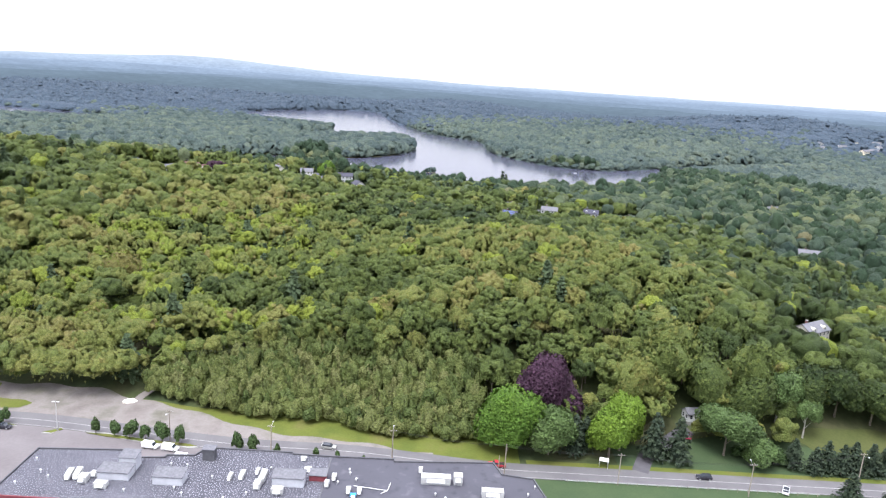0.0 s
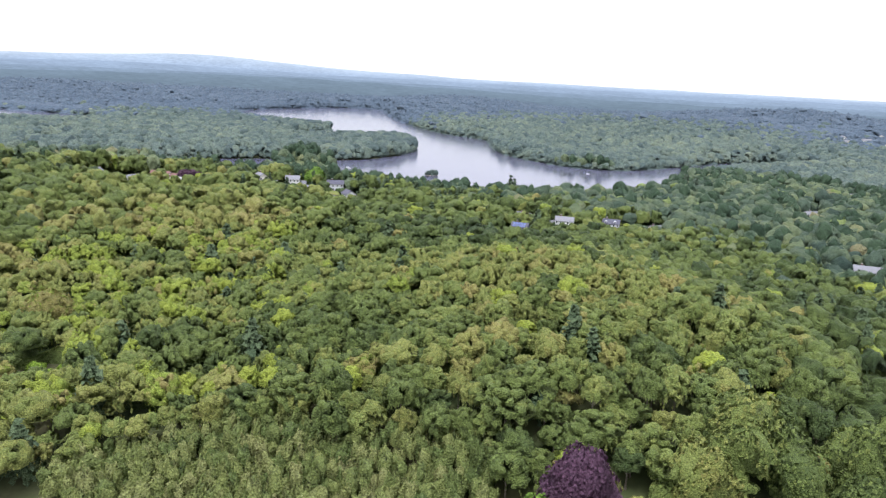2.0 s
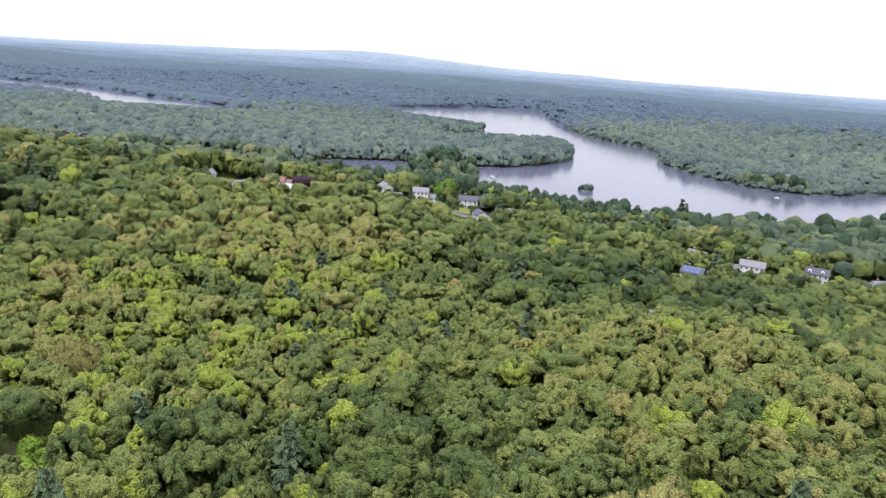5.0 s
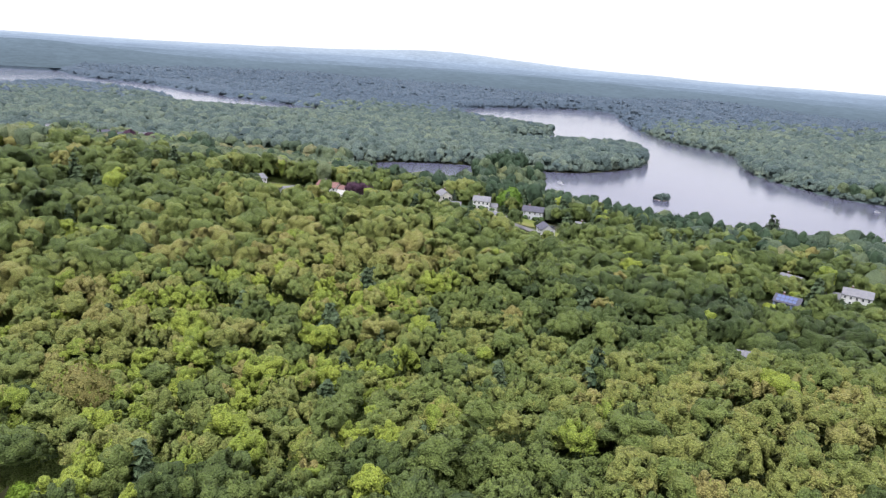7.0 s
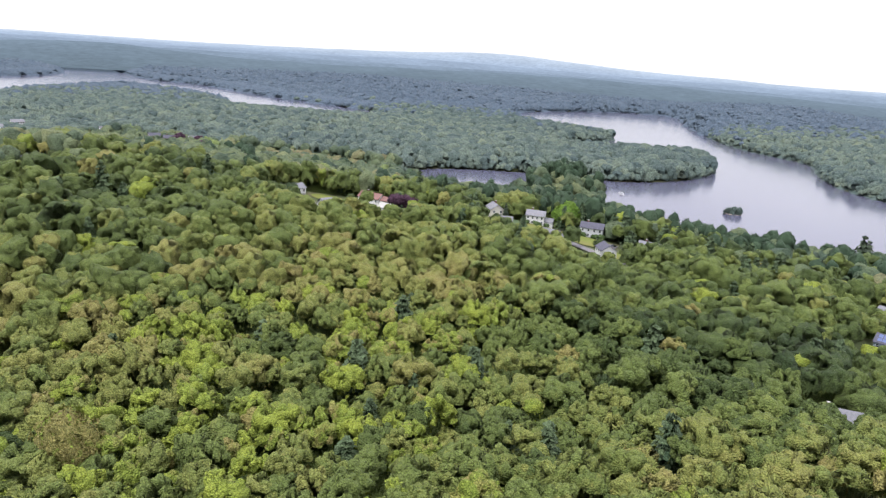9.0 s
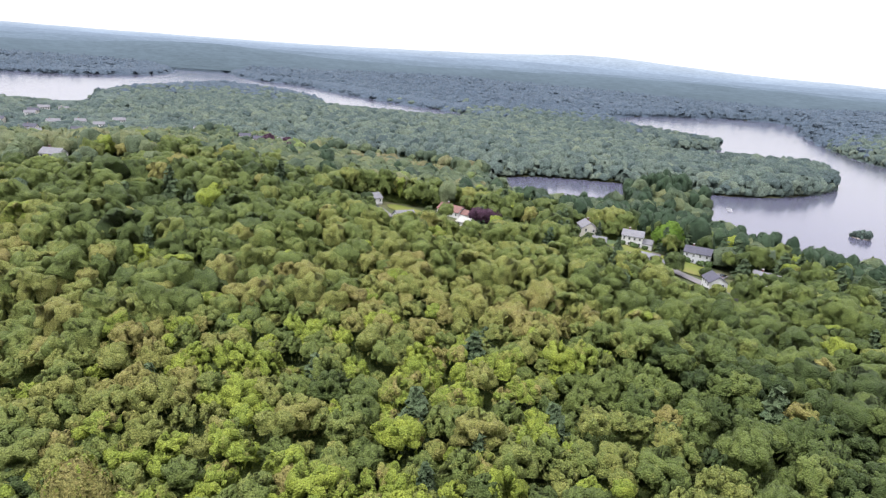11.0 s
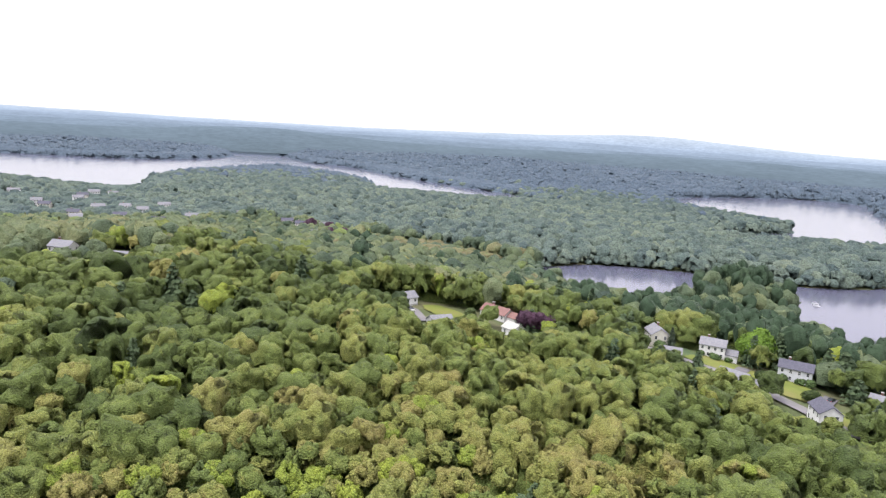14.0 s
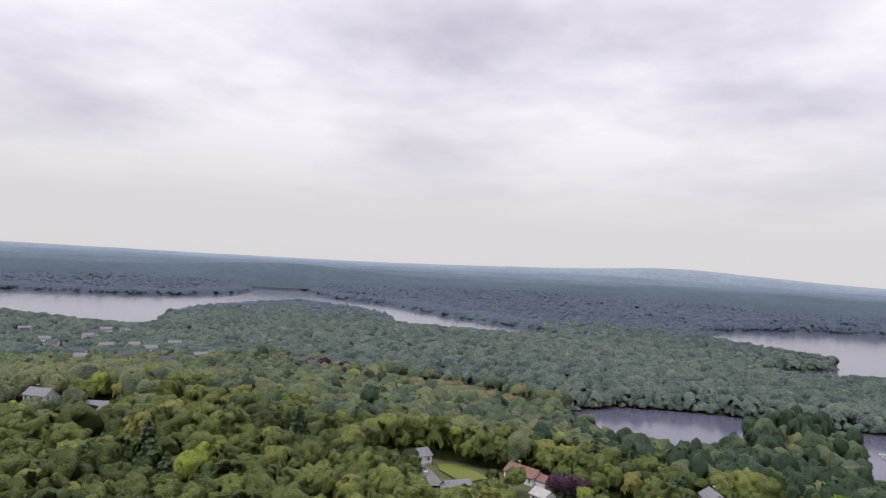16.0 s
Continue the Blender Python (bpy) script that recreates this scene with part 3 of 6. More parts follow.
def jitter_grid(x0, x1, y0, y1, step):
    gx, gy = np.meshgrid(np.arange(x0, x1, step), np.arange(y0, y1, step * 0.9))
    gx[::2] += step / 2
    return (gx + rng.uniform(-0.36, 0.36, gx.shape) * step).ravel(), (gy + rng.uniform(-0.36, 0.36, gy.shape) * step).ravel()


def wander(x, y, size, seed):
    """Slow change over the plan, about -1 to 1."""
    return (np.sin(x / size + seed) * np.cos(y / size * 1.3 + 2 * seed) + np.sin((x + y) / size * 0.7 + 3 * seed) * 0.7 + np.sin((x - 2 * y) / size * 1.9 + seed) * 0.4) / 1.6


def in_sight(x, y):
    return (x < 0.68 * y + 18) & ((x > 0) | (y > np.minimum(-1.6 * x, 298 - 0.305 * x) - 28)) & (y > 200)


def line_distance(x, y):
    """Metres in plan from the straight run between (0, 0) and (-55, 310)."""
    k = np.clip((x * -55 + y * 310) / (55 ** 2 + 310 ** 2), 0, 1)
    return np.hypot(x + 55 * k, y - 310 * k)


def in_thicket(x, y):
    front = 208.5 - 0.135 * (x + 25) + 1.5 * np.sin(x / 7) + 6 * smooth(-80, -97, x)
    return (x > -97) & (x < 20) & (y > front) & (y < 247 - 0.15 * np.abs(x + 40) + 3 * np.sin(x / 11))

# ---------- building kit ----------
def empty(name, x, y, z, rot=0.0):
    e = new(name)
    e.empty_display_size = 0.5
    e.matrix_world = pose(x, y, z, 0, 0, rot)
    return e


def finish(name, bm, mat):
    me = bpy.data.meshes.new(name)
    bm.normal_update()
    bm.to_mesh(me)
    bm.free()
    me.materials.append(mat)
    return me


def part(name, bm, mat, parent, label=""):
    """Links a bmesh, or a mesh already made, as one part under its thing."""
    o = new(name, bm if isinstance(bm, bpy.types.Mesh) else finish(name, bm, mat))
    o.parent = parent
    return tagged(o, label)


def box(bm, x0, x1, y0, y1, z0, z1, bevel=0.0):
    r = bmesh.ops.create_cube(bm, size=1.0)
    for v in r["verts"]:
        v.co = ((x0 + x1) / 2 + v.co.x * (x1 - x0), (y0 + y1) / 2 + v.co.y * (y1 - y0), (z0 + z1) / 2 + v.co.z * (z1 - z0))
    if bevel:
        es = {e for v in r["verts"] for e in v.link_edges}
        bmesh.ops.bevel(bm, geom=list(es), offset=bevel, segments=2, affect="EDGES", profile=0.5)
    return bm


def boxed(*a, bevel=0.0):
    return box(bmesh.new(), *a, bevel=bevel)


def prism(bm, pts, axis, a, b):
    """The outline pts (in the two other axes) drawn out along the axis from a to b."""
    def at(p, k):
        return {"x": (k, p[0], p[1]), "y": (p[0], k, p[1]), "z": (p[0], p[1], k)}[axis]
    lo, hi = [bm.verts.new(at(p, a)) for p in pts], [bm.verts.new(at(p, b)) for p in pts]
    n = len(pts)
    for k in range(n):
        bm.faces.new((lo[k], lo[(k + 1) % n], hi[(k + 1) % n], hi[k]))
    bm.faces.new(lo[::-1]); bm.faces.new(hi)
    bmesh.ops.recalc_face_normals(bm, faces=bm.faces[:])
    return bm


def tube(bm, a, b, r0, r1=None, n=8):
    a, b = Vector(a), Vector(b)
    r1 = r0 if r1 is None else r1
    q = (b - a).to_track_quat("Z", "Y")
    ring = [[bm.verts.new(c + q @ Vector((r * math.cos(6.2832 * k / n), r * math.sin(6.2832 * k / n), 0))) for k in range(n)] for c, r in ((a, r0), (b, r1))]
    for k in range(n):
        bm.faces.new((ring[0][k], ring[0][(k + 1) % n], ring[1][(k + 1) % n], ring[1][k]))
    bm.faces.new(ring[0][::-1]); bm.faces.new(ring[1])
    return bm


def disc_sheet(name, label, category, x, y, a, b, turn, mat, lift, seed=0):
    """A patch of surface laid on the ground, with an uneven round edge."""
    n, m = 40, 7
    V = [(x, y)]
    t = math.radians(turn)
    for k in range(1, m + 1):
        for j in range(n):
            q = 6.2832 * j / n
            e = 1 + 0.07 * math.sin(3 * q + seed) + 0.05 * math.sin(7 * q + 2 * seed)
            c, s = abs(math.cos(q)) ** 0.7 * math.copysign(1, math.cos(q)), abs(math.sin(q)) ** 0.7 * math.copysign(1, math.sin(q))
            u, w = a * c * e * k / m, b * s * e * k / m
            V.append((x + u * math.cos(t) - w * math.sin(t), y + u * math.sin(t) + w * math.cos(t)))
    V = np.array(V)
    z = ground_z(V[:, 0], V[:, 1]) + lift
    T = [(0, 1 + j, 1 + (j + 1) % n) for j in range(n)]
    for k in range(m - 1):
        for j in range(n):
            p, q = 1 + k * n + j, 1 + k * n + (j + 1) % n
            T += [(p, p + n, q + n), (p, q + n, q)]
    me = mesh_from(name, np.column_stack([V, z]), np.array(T), mat, soft=np.ones(len(T), bool))
    return tagged(new(name, me), label, category, kind="structure")


def strip_sheet(name, label, category, xs, lower, upper, mat, lift, cross=5):
    """A long surface between two curves y = lower(x) and y = upper(x), laid on the ground."""
    xs = np.array(xs, float)
    k = np.linspace(0, 1, cross + 1)
    X = np.repeat(xs[None], cross + 1, 0)
    lo, hi = lower(xs), upper(xs)
    Y = lo[None] + (hi - lo)[None] * k[:, None]
    Z = ground_z(X, Y) + lift
    v = np.stack([X, Y, Z], -1).reshape(-1, 3)
    n = len(xs)
    i = (np.arange(cross)[:, None] * n + np.arange(n - 1)[None]).ravel()
    t = np.concatenate([np.stack([i, i + 1, i + n + 1], 1), np.stack([i, i + n + 1, i + n], 1)])
    return tagged(new(name, mesh_from(name, v, t, mat, soft=np.ones(len(t), bool))), label, category, kind="structure")


def track(name, label, category, pts, width, mat, lift):
    """A drive or path along points of the plan."""
    p = np.array(pts, float)
    q = []
    for a, b in zip(p, p[1:]):
        m = max(2, int(np.hypot(*(b - a)) / 3))
        q += [a + (b - a) * k / m for k in range(m)]
    q = np.array(q + [p[-1]])
    d = np.gradient(q, axis=0)
    d /= np.linalg.norm(d, axis=1)[:, None]
    side = np.stack([-d[:, 1], d[:, 0]], 1) * width / 2
    rows = [q - side, q, q + side]
    v = np.concatenate([np.column_stack([r, ground_z(r[:, 0], r[:, 1]) + lift]) for r in rows])
    n = len(q)
    i = (np.arange(2)[:, None] * n + np.arange(n - 1)[None]).ravel()
    t = np.concatenate([np.stack([i + 1, i, i + n], 1), np.stack([i + 1, i + n, i + n + 1], 1)])
    return tagged(new(name, mesh_from(name, v, t, mat, soft=np.ones(len(t), bool))), label, category, kind="structure")


# --- houses ---
WINDOW = {}


def window_part(parent, x, y, z, w, h, face):
    """A window on a wall that faces -y (0), +x (90), +y (180) or -x (270)."""
    key = (w, h)
    if key not in WINDOW:
        fr = bmesh.new()
        t = 0.09
        box(fr, -w / 2 - t, w / 2 + t, -0.07, 0.0, h / 2, h / 2 + t); box(fr, -w / 2 - t, w / 2 + t, -0.10, 0.0, -h / 2 - t, -h / 2)
        box(fr, -w / 2 - t, -w / 2, -0.07, 0.0, -h / 2, h / 2); box(fr, w / 2, w / 2 + t, -0.07, 0.0, -h / 2, h / 2)
        box(fr, -w / 2, w / 2, -0.055, 0.0, -0.03, 0.03)
        WINDOW[key] = (finish("window", fr, WHITE), finish("pane", boxed(-w / 2, w / 2, -0.03, 0.0, -h / 2, h / 2), GLASS))
    f = new("window", WINDOW[key][0]); f.parent = parent; f.matrix_local = pose(x, y, z, 0, 0, face)
    g = new("pane", WINDOW[key][1]); g.parent = f
    tagged(g, "dark glass pane")
    return f


def gable(bm, w, d, h, r):
    """Walls with gable ends at x = -w/2 and w/2."""
    return prism(bm, [(-d / 2, -0.6), (d / 2, -0.6), (d / 2, h), (0, h + r), (-d / 2, h)], "x", -w / 2, w / 2)


def gable_roof(bm, w, d, h, r, over=0.4, thick=0.22):
    k = r / (d / 2)
    for s in (-1, 1):
        y0, z0 = s * (d / 2 + over), h - over * k
        pts = [(0, h + r + 0.02), (y0, z0 + 0.02), (y0, z0 + thick), (0, h + r + thick + 0.02)]
        prism(bm, pts, "x", -w / 2 - over, w / 2 + over)
    return bm


def house(x, y, rot, w, d, storeys, wall, roof, label, rise=None, chimney=True, wing=None, dormer=False, z=None, solar=False, kind="house", open_view=True, yard=0.0):
    """A gabled house; its front faces -y before it is turned. wing=(side, width, depth): a lower wing."""
    e = empty(kind, x, y, gz(x, y) if z is None else z, rot)
    clearing(x, y, w / 2 + 2, d / 2 + 3, rot)
    away = math.hypot(x + 30, y - 250)
    # yard: trees cleared towards the camera, so the house comes into view
    if yard:
        clearing(x - (yard + 4) * (x + 30) / away, y - (yard + 4) * (y - 250) / away, yard, yard)
    # lower the trees on the camera's side of the house
    if open_view and y > 450:
        LOW.append((x - 22 * (x + 30) / away, y - 22 * (y - 250) / away, 17))
    h = 2.7 * storeys + 0.5
    r = rise or d * 0.32
    body = part("wall", gable(bmesh.new(), w, d, h, r), wall, e)
    part("roof", gable_roof(bmesh.new(), w, d, h, r), roof, e)
    part("foundation", boxed(-w / 2 - 0.04, w / 2 + 0.04, -d / 2 - 0.04, d / 2 + 0.04, -1.2, 0.25), CONCRETE, e)
    n = max(2, int(w / 2.6))
    for s in range(storeys):
        zc = 0.5 + 2.7 * s + 1.45
        for k in range(n):
            xc = -w / 2 + w * (k + 0.5) / n
            if s == 0 and k == n // 2:
                door = part("door", boxed(xc - 0.5, xc + 0.5, -d / 2 - 0.06, -d / 2 + 0.0, 0.3, 2.4), GLASS if storeys > 1 else WHITE, e)
                part("step", boxed(xc - 0.9, xc + 0.9, -d / 2 - 1.1, -d / 2 - 0.07, -0.4, 0.28), CONCRETE, e)
            else:
                window_part(e, xc, -d / 2, zc, 0.95, 1.35, 0)
            window_part(e, xc, d / 2, zc, 0.95, 1.35, 180)
        for yc in (-d / 4, d / 4):
            window_part(e, w / 2, yc, zc, 0.95, 1.35, 90)
            window_part(e, -w / 2, yc, zc, 0.95, 1.35, 270)
    if chimney:
        cx = -w * 0.22
        c = part("chimney", boxed(cx - 0.45, cx + 0.45, 0.3, 1.1, h, h + r + 1.1), ROOFRED, e)
        part("cap", boxed(cx - 0.55, cx + 0.55, 0.2, 1.2, h + r + 1.1, h + r + 1.25), CONCRETE, c)
    if dormer:
        for k in (-0.25, 0.25):
            dm = part("dormer", prism(bmesh.new(), [(k * w - 0.9, h + 0.2), (k * w + 0.9, h + 0.2), (k * w + 0.9, h + 1.5), (k * w, h + 2.1), (k * w - 0.9, h + 1.5)], "y", -d / 2 + 0.5, -0.4), wall, e)
            window_part(e, k * w, -d / 2 + 0.5, h + 0.95, 0.95, 1.0, 0)
    if wing:
        side, ww, wd = wing
        cx = side * (w / 2 + ww / 2 - 0.01)
        bm = gable(bmesh.new(), ww, wd, 2.6, wd * 0.3)
        bmesh.ops.translate(bm, verts=bm.verts, vec=(cx, 0.6, 0))
        wg = part("wing", bm, wall, e)
        bm = gable_roof(bmesh.new(), ww, wd, 2.6, wd * 0.3, 0.25)
        bmesh.ops.translate(bm, verts=bm.verts, vec=(cx, 0.6, 0))
        part("wing_roof", bm, roof, e)
        part("garage_door", boxed(cx - 1.3, cx + 1.3, 0.6 - wd / 2 - 0.05, 0.6 - wd / 2, 0.0, 2.2), WHITE, e)
    if solar:
        k = math.atan2(r, d / 2)
        for j in range(5):
            for i in range(2):
                b = boxed(-0.75, 0.75, -0.8, 0.8, 0, 0.06)
                o = part("solar_panel", b, SOLAR, e, "blue solar panel")
                f = 0.25 + 0.42 * i
                o.matrix_local = pose(-w / 2 + 1.6 + j * 1.75, -d / 2 * (1 - f), h + r * f + 0.36, math.degrees(k), 0, 0)
    return tagged(e, label, "house")


SOLAR = material("solar_glass", [(0.05, 0.075, 0.17), (0.08, 0.105, 0.22)], 0.5, 0.4, spec=0.3)


# --- vehicles ---
def wheel_meshes():
    t = bmesh.new(); tube(t, (0, -0.11, 0), (0, 0.11, 0), 0.34, n=14)
    r = bmesh.new(); tube(r, (0, -0.125, 0), (0, 0.125, 0), 0.21, n=10)
    return finish("tyre", t, TYRE), finish("rim", r, METAL)


WHEEL = wheel_meshes()


def vehicle(kind, x, y, rot, paint, label, body, cabin, length, width, z=None):
    """body and cabin: side outlines (x along, z up); the nose points to +x."""
    e = empty(kind, x, y, (gz(x, y) + 0.2) if z is None else z, rot)
    bm = prism(bmesh.new(), body, "y", -width / 2, width / 2)
    bmesh.ops.bevel(bm, geom=bm.edges[:], offset=0.07, segments=2, affect="EDGES", profile=0.5)
    part("body", bm, paint, e)
    bm = prism(bmesh.new(), cabin, "y", -width / 2 + 0.12, width / 2 - 0.12)
    part("window_glass", bm, GLASS, e, "dark tinted glass")
    top = max(p[1] for p in cabin)
    xs = [p[0] for p in cabin if p[1] > top - 0.05]
    part("roof", boxed(min(xs) - 0.05, max(xs) + 0.05, -width / 2 + 0.13, width / 2 - 0.13, top - 0.02, top + 0.06, bevel=0.03), paint, e)
    for sx in (-0.31, 0.31):
        for sy in (-1, 1):
            w = new("tyre", WHEEL[0]); w.parent = e; w.location = (sx * length, sy * (width / 2 - 0.1), 0.34)
            r = new("rim", WHEEL[1]); r.parent = w
    for sy in (-1, 1):
        part("headlight", boxed(length / 2 - 0.06, length / 2 + 0.01, sy * width * 0.34 - 0.15, sy * width * 0.34 + 0.15, 0.62, 0.78), WHITE, e)
        part("tail_light", boxed(-length / 2 - 0.01, -length / 2 + 0.06, sy * width * 0.36 - 0.12, sy * width * 0.36 + 0.12, 0.7, 0.95), RED, e)
    return tagged(e, label, "car")


def suv(x, y, rot, paint, label):
    return vehicle("car", x, y, rot, paint, label, [(-2.3, 0.35), (2.3, 0.35), (2.3, 0.8), (1.2, 1.0), (-2.3, 1.05)],
                   [(-2.15, 1.0), (1.15, 0.98), (0.45, 1.55), (-1.9, 1.6)], 4.6, 1.85)


def van(x, y, rot, paint, label):
    return vehicle("van", x, y, rot, paint, label, [(-2.5, 0.4), (2.5, 0.4), (2.5, 0.95), (1.5, 1.15), (0.9, 1.95), (-2.45, 2.0), (-2.5, 1.0)],
                   [(0.3, 1.1), (1.56, 1.12), (1.0, 1.93), (0.3, 1.93)], 5.0, 1.95)


def pickup(x, y, rot, paint, label):
    e = vehicle("pickup_truck", x, y, rot, paint, label, [(-2.7, 0.45), (2.7, 0.45), (2.7, 1.0), (1.4, 1.12), (-2.7, 1.12)],
                [(-0.5, 1.1), (1.3, 1.1), (0.75, 1.75), (-0.35, 1.78)], 5.4, 1.95)
    part("load_bed", boxed(-2.55, -0.6, -0.8, 0.8, 1.06, 1.14), TYRE, e)
    return e


# --- single trees ---
def limb_trunk(h, r, seed):
    q = np.random.default_rng(seed)
    bm = bmesh.new()
    tube(bm, (0, 0, -0.4), (0, 0, h * 0.35), r * 1.25, r * 0.85, 9)
    tube(bm, (0, 0, h * 0.35), (0.1, 0.05, h * 0.8), r * 0.85, r * 0.25, 8)
    for k in range(5):
        a = k * 1.257 + q.uniform(-0.3, 0.3)
        b = h * (0.3 + 0.08 * k)
        tube(bm, (0, 0, b), (h * 0.22 * math.cos(a), h * 0.22 * math.sin(a), b + h * 0.25), r * 0.5, r * 0.12, 6)
    return bm


def tree(name, x, y, R, H, mat, tint, label, seed=1, clumps=700, size=0.09, group="", crown_at=0.0, taper=0.0, bark=None):
    e = empty(name, x, y, gz(x, y))
    tv, tt, tk, tn = lobed_crown(seed, 9, clumps, size, 2)
    tv = tv.copy()
    tv[:, :2] *= (1 + 0.35 * taper - taper * tv[:, 2:] / 1.9)
    c = part("crown", mesh_from("crown", tv * np.array([R, R, (H * (1 - crown_at)) / 1.9]) + np.array([0, 0, H * crown_at]), tt, mat, tk * 1.6 + tint, None, tn), mat, e)
    part("trunk", limb_trunk(H * 0.9, max(0.12, H * 0.02), seed), bark or BARK, e)
    return tagged(e, label, "tree", group)


def conifer(name, x, y, R, H, label, seed=1, tiers=11, sprays=9, mat=None, group=""):
    e = empty(name, x, y, gz(x, y))
    tv, tt, tk, tn = pine_crown(seed, tiers, sprays, 0.24 * 10 / (tiers + sprays) * 1.5)
    part("crown", mesh_from("crown", tv * np.array([R, R, H / 2.6]), tt, mat or SPRUCE, tk, None, tn), SPRUCE, e)
    bm = bmesh.new(); tube(bm, (0, 0, -0.3), (0, 0, H * 0.9), H * 0.02, 0.03, 7)
    part("trunk", bm, BARK, e)
    return tagged(e, label, "tree", group)

# ---------- the road and the store beside it ----------
def road_mid(x):
    x = np.asarray(x, float)
    return 189.2 + 5.6 * smooth(32, -28, x) + 9.0 * smooth(-45, -135, x)


RX = np.arange(-260, 262, 4.0)
strip_sheet("road", "worn grey two-lane asphalt road", "road", RX, lambda x: road_mid(x) - 4.0, lambda x: road_mid(x) + 4.0, ASPHALT, 0.20)
strip_sheet("road_line", "pale worn centre line of the road", "road marking", RX, lambda x: road_mid(x) - 0.12, lambda x: road_mid(x) + 0.12, LINE, 0.206, 1)
strip_sheet("road_line", "white edge line of the road", "road marking", RX, lambda x: road_mid(x) - 3.55, lambda x: road_mid(x) - 3.40, LINE, 0.206, 1)
strip_sheet("car_park", "large pinkish-grey asphalt car park", "car park", np.arange(-260, -20, 4.0), lambda x: 120 + 0 * x, lambda x: road_mid(x) - 4.02, LOTPAVE, 0.16)
strip_sheet("verge", "pale sandy gravel verge with tyre marks", "gravel", np.arange(-260, 6, 3.0), lambda x: road_mid(x) + 4.02,
            lambda x: road_mid(x) + 4.3 + 12 * smooth(-30, -95, x) + 4 * smooth(-95, -115, x) + 2.6 * smooth(0, -30, x) + 0.8 * np.sin(x / 3.1), GRAVEL, 0.17)
strip_sheet("verge", "mown yellow-green grass strip before the thicket", "grass", np.arange(-98, 34, 3.0), lambda x: road_mid(x) + 4.02,
            lambda x: 218 + 2 * np.sin(x / 9), GRASS, 0.11, 8)
strip_sheet("lawn", "dark green mown lawn south of the road", "grass", np.arange(33, 240, 6.0), lambda x: 120 + 0 * x, lambda x: road_mid(x) - 4.02, DARKGRASS, 0.10)
strip_sheet("verge", "mown yellow-green roadside grass", "grass", np.arange(33, 250, 5.0), lambda x: road_mid(x) + 4.02, lambda x: road_mid(x) + 6.5, GRASS, 0.13)
strip_sheet("lawn", "green front lawns of roadside houses", "grass", np.arange(62, 152, 4.0), lambda x: road_mid(x) + 6.4, lambda x: 212 + 4 * np.sin(x / 14), DARKGRASS, 0.10, 8)
disc_sheet("lawn", "olive-green open lawn behind pines", "grass", 147, 217, 19, 6, 5, OLIVEGRASS, 0.15)
disc_sheet("verge", "small green grass patch at the car park's edge", "grass", -139, 213, 8, 3.0, -4, GRASS, 0.26)
track("driveway", "dark asphalt driveway between spruces", "driveway", [(68, 192.5), (73, 203), (84, 212), (91, 217)], 5.0, DRIVE, 0.22)
track("path", "bare sandy track into the wood", "path", [(-99, 213), (-97, 222), (-92, 232)], 3.0, GRAVEL, 0.24)
clearing(88, 212, 6, 6); clearing(147, 216, 20, 7, 5); clearing(-137, 208, 28, 7); clearing(106, 200.5, 44, 7)

# heap of pale sand beside the track
bm = bmesh.new()
bmesh.ops.create_icosphere(bm, subdivisions=3, radius=1.0)
for v in bm.verts:
    v.co *= 1 + 0.25 * noise.noise(v.co * 2.1)
    v.co = Vector((v.co.x * 2.3, v.co.y * 1.0, max(v.co.z * 1.5, -0.2)))
sand = new("sand_heap", finish("sand_heap", bm, material("pale_sand", [(0.66, 0.60, 0.50), (0.78, 0.74, 0.66)], 0.8, 0.95)))
sand.matrix_world = pose(-99.5, 217.5, gz(-99.5, 217.5) + 0.1, 0, 0, 12)
tagged(sand, "pale heap of sand beside the gravel verge", "heap")


def island(name, pts, label):
    bm = prism(bmesh.new(), pts, "z", 0.0, 0.32)
    bmesh.ops.bevel(bm, geom=[e for e in bm.edges], offset=0.08, segments=2, affect="EDGES", profile=0.5)
    e = empty(name, 0, 0, 0.05)
    part("kerb", bm, CONCRETE, e)
    cx, cy = sum(p[0] for p in pts) / len(pts), sum(p[1] for p in pts) / len(pts)
    part("planting", prism(bmesh.new(), [(cx + (p[0] - cx) * 0.95, cy + (p[1] - cy) * 0.75) for p in pts], "z", 0.1, 0.36), GRASS, e)
    return tagged(e, label, "traffic island", kind="structure")


island("planted_island", [(-105, 197.6), (-98, 195.7), (-84, 192.9), (-70, 191.2), (-67.5, 191.9), (-70, 193.2), (-84, 194.9), (-98, 197.5)], "long kerbed island with grass and street trees")
island("lamp_island", [(-117, 195.2), (-114, 195.0), (-111.8, 198.6), (-112.8, 199.2)], "small reddish kerbed island with a lamp")
island("planted_island", [(-150, 198.6), (-130, 197.6), (-126.5, 198.8), (-130, 200.2), (-150, 201.2)], "kerbed island with grass and shrubs")

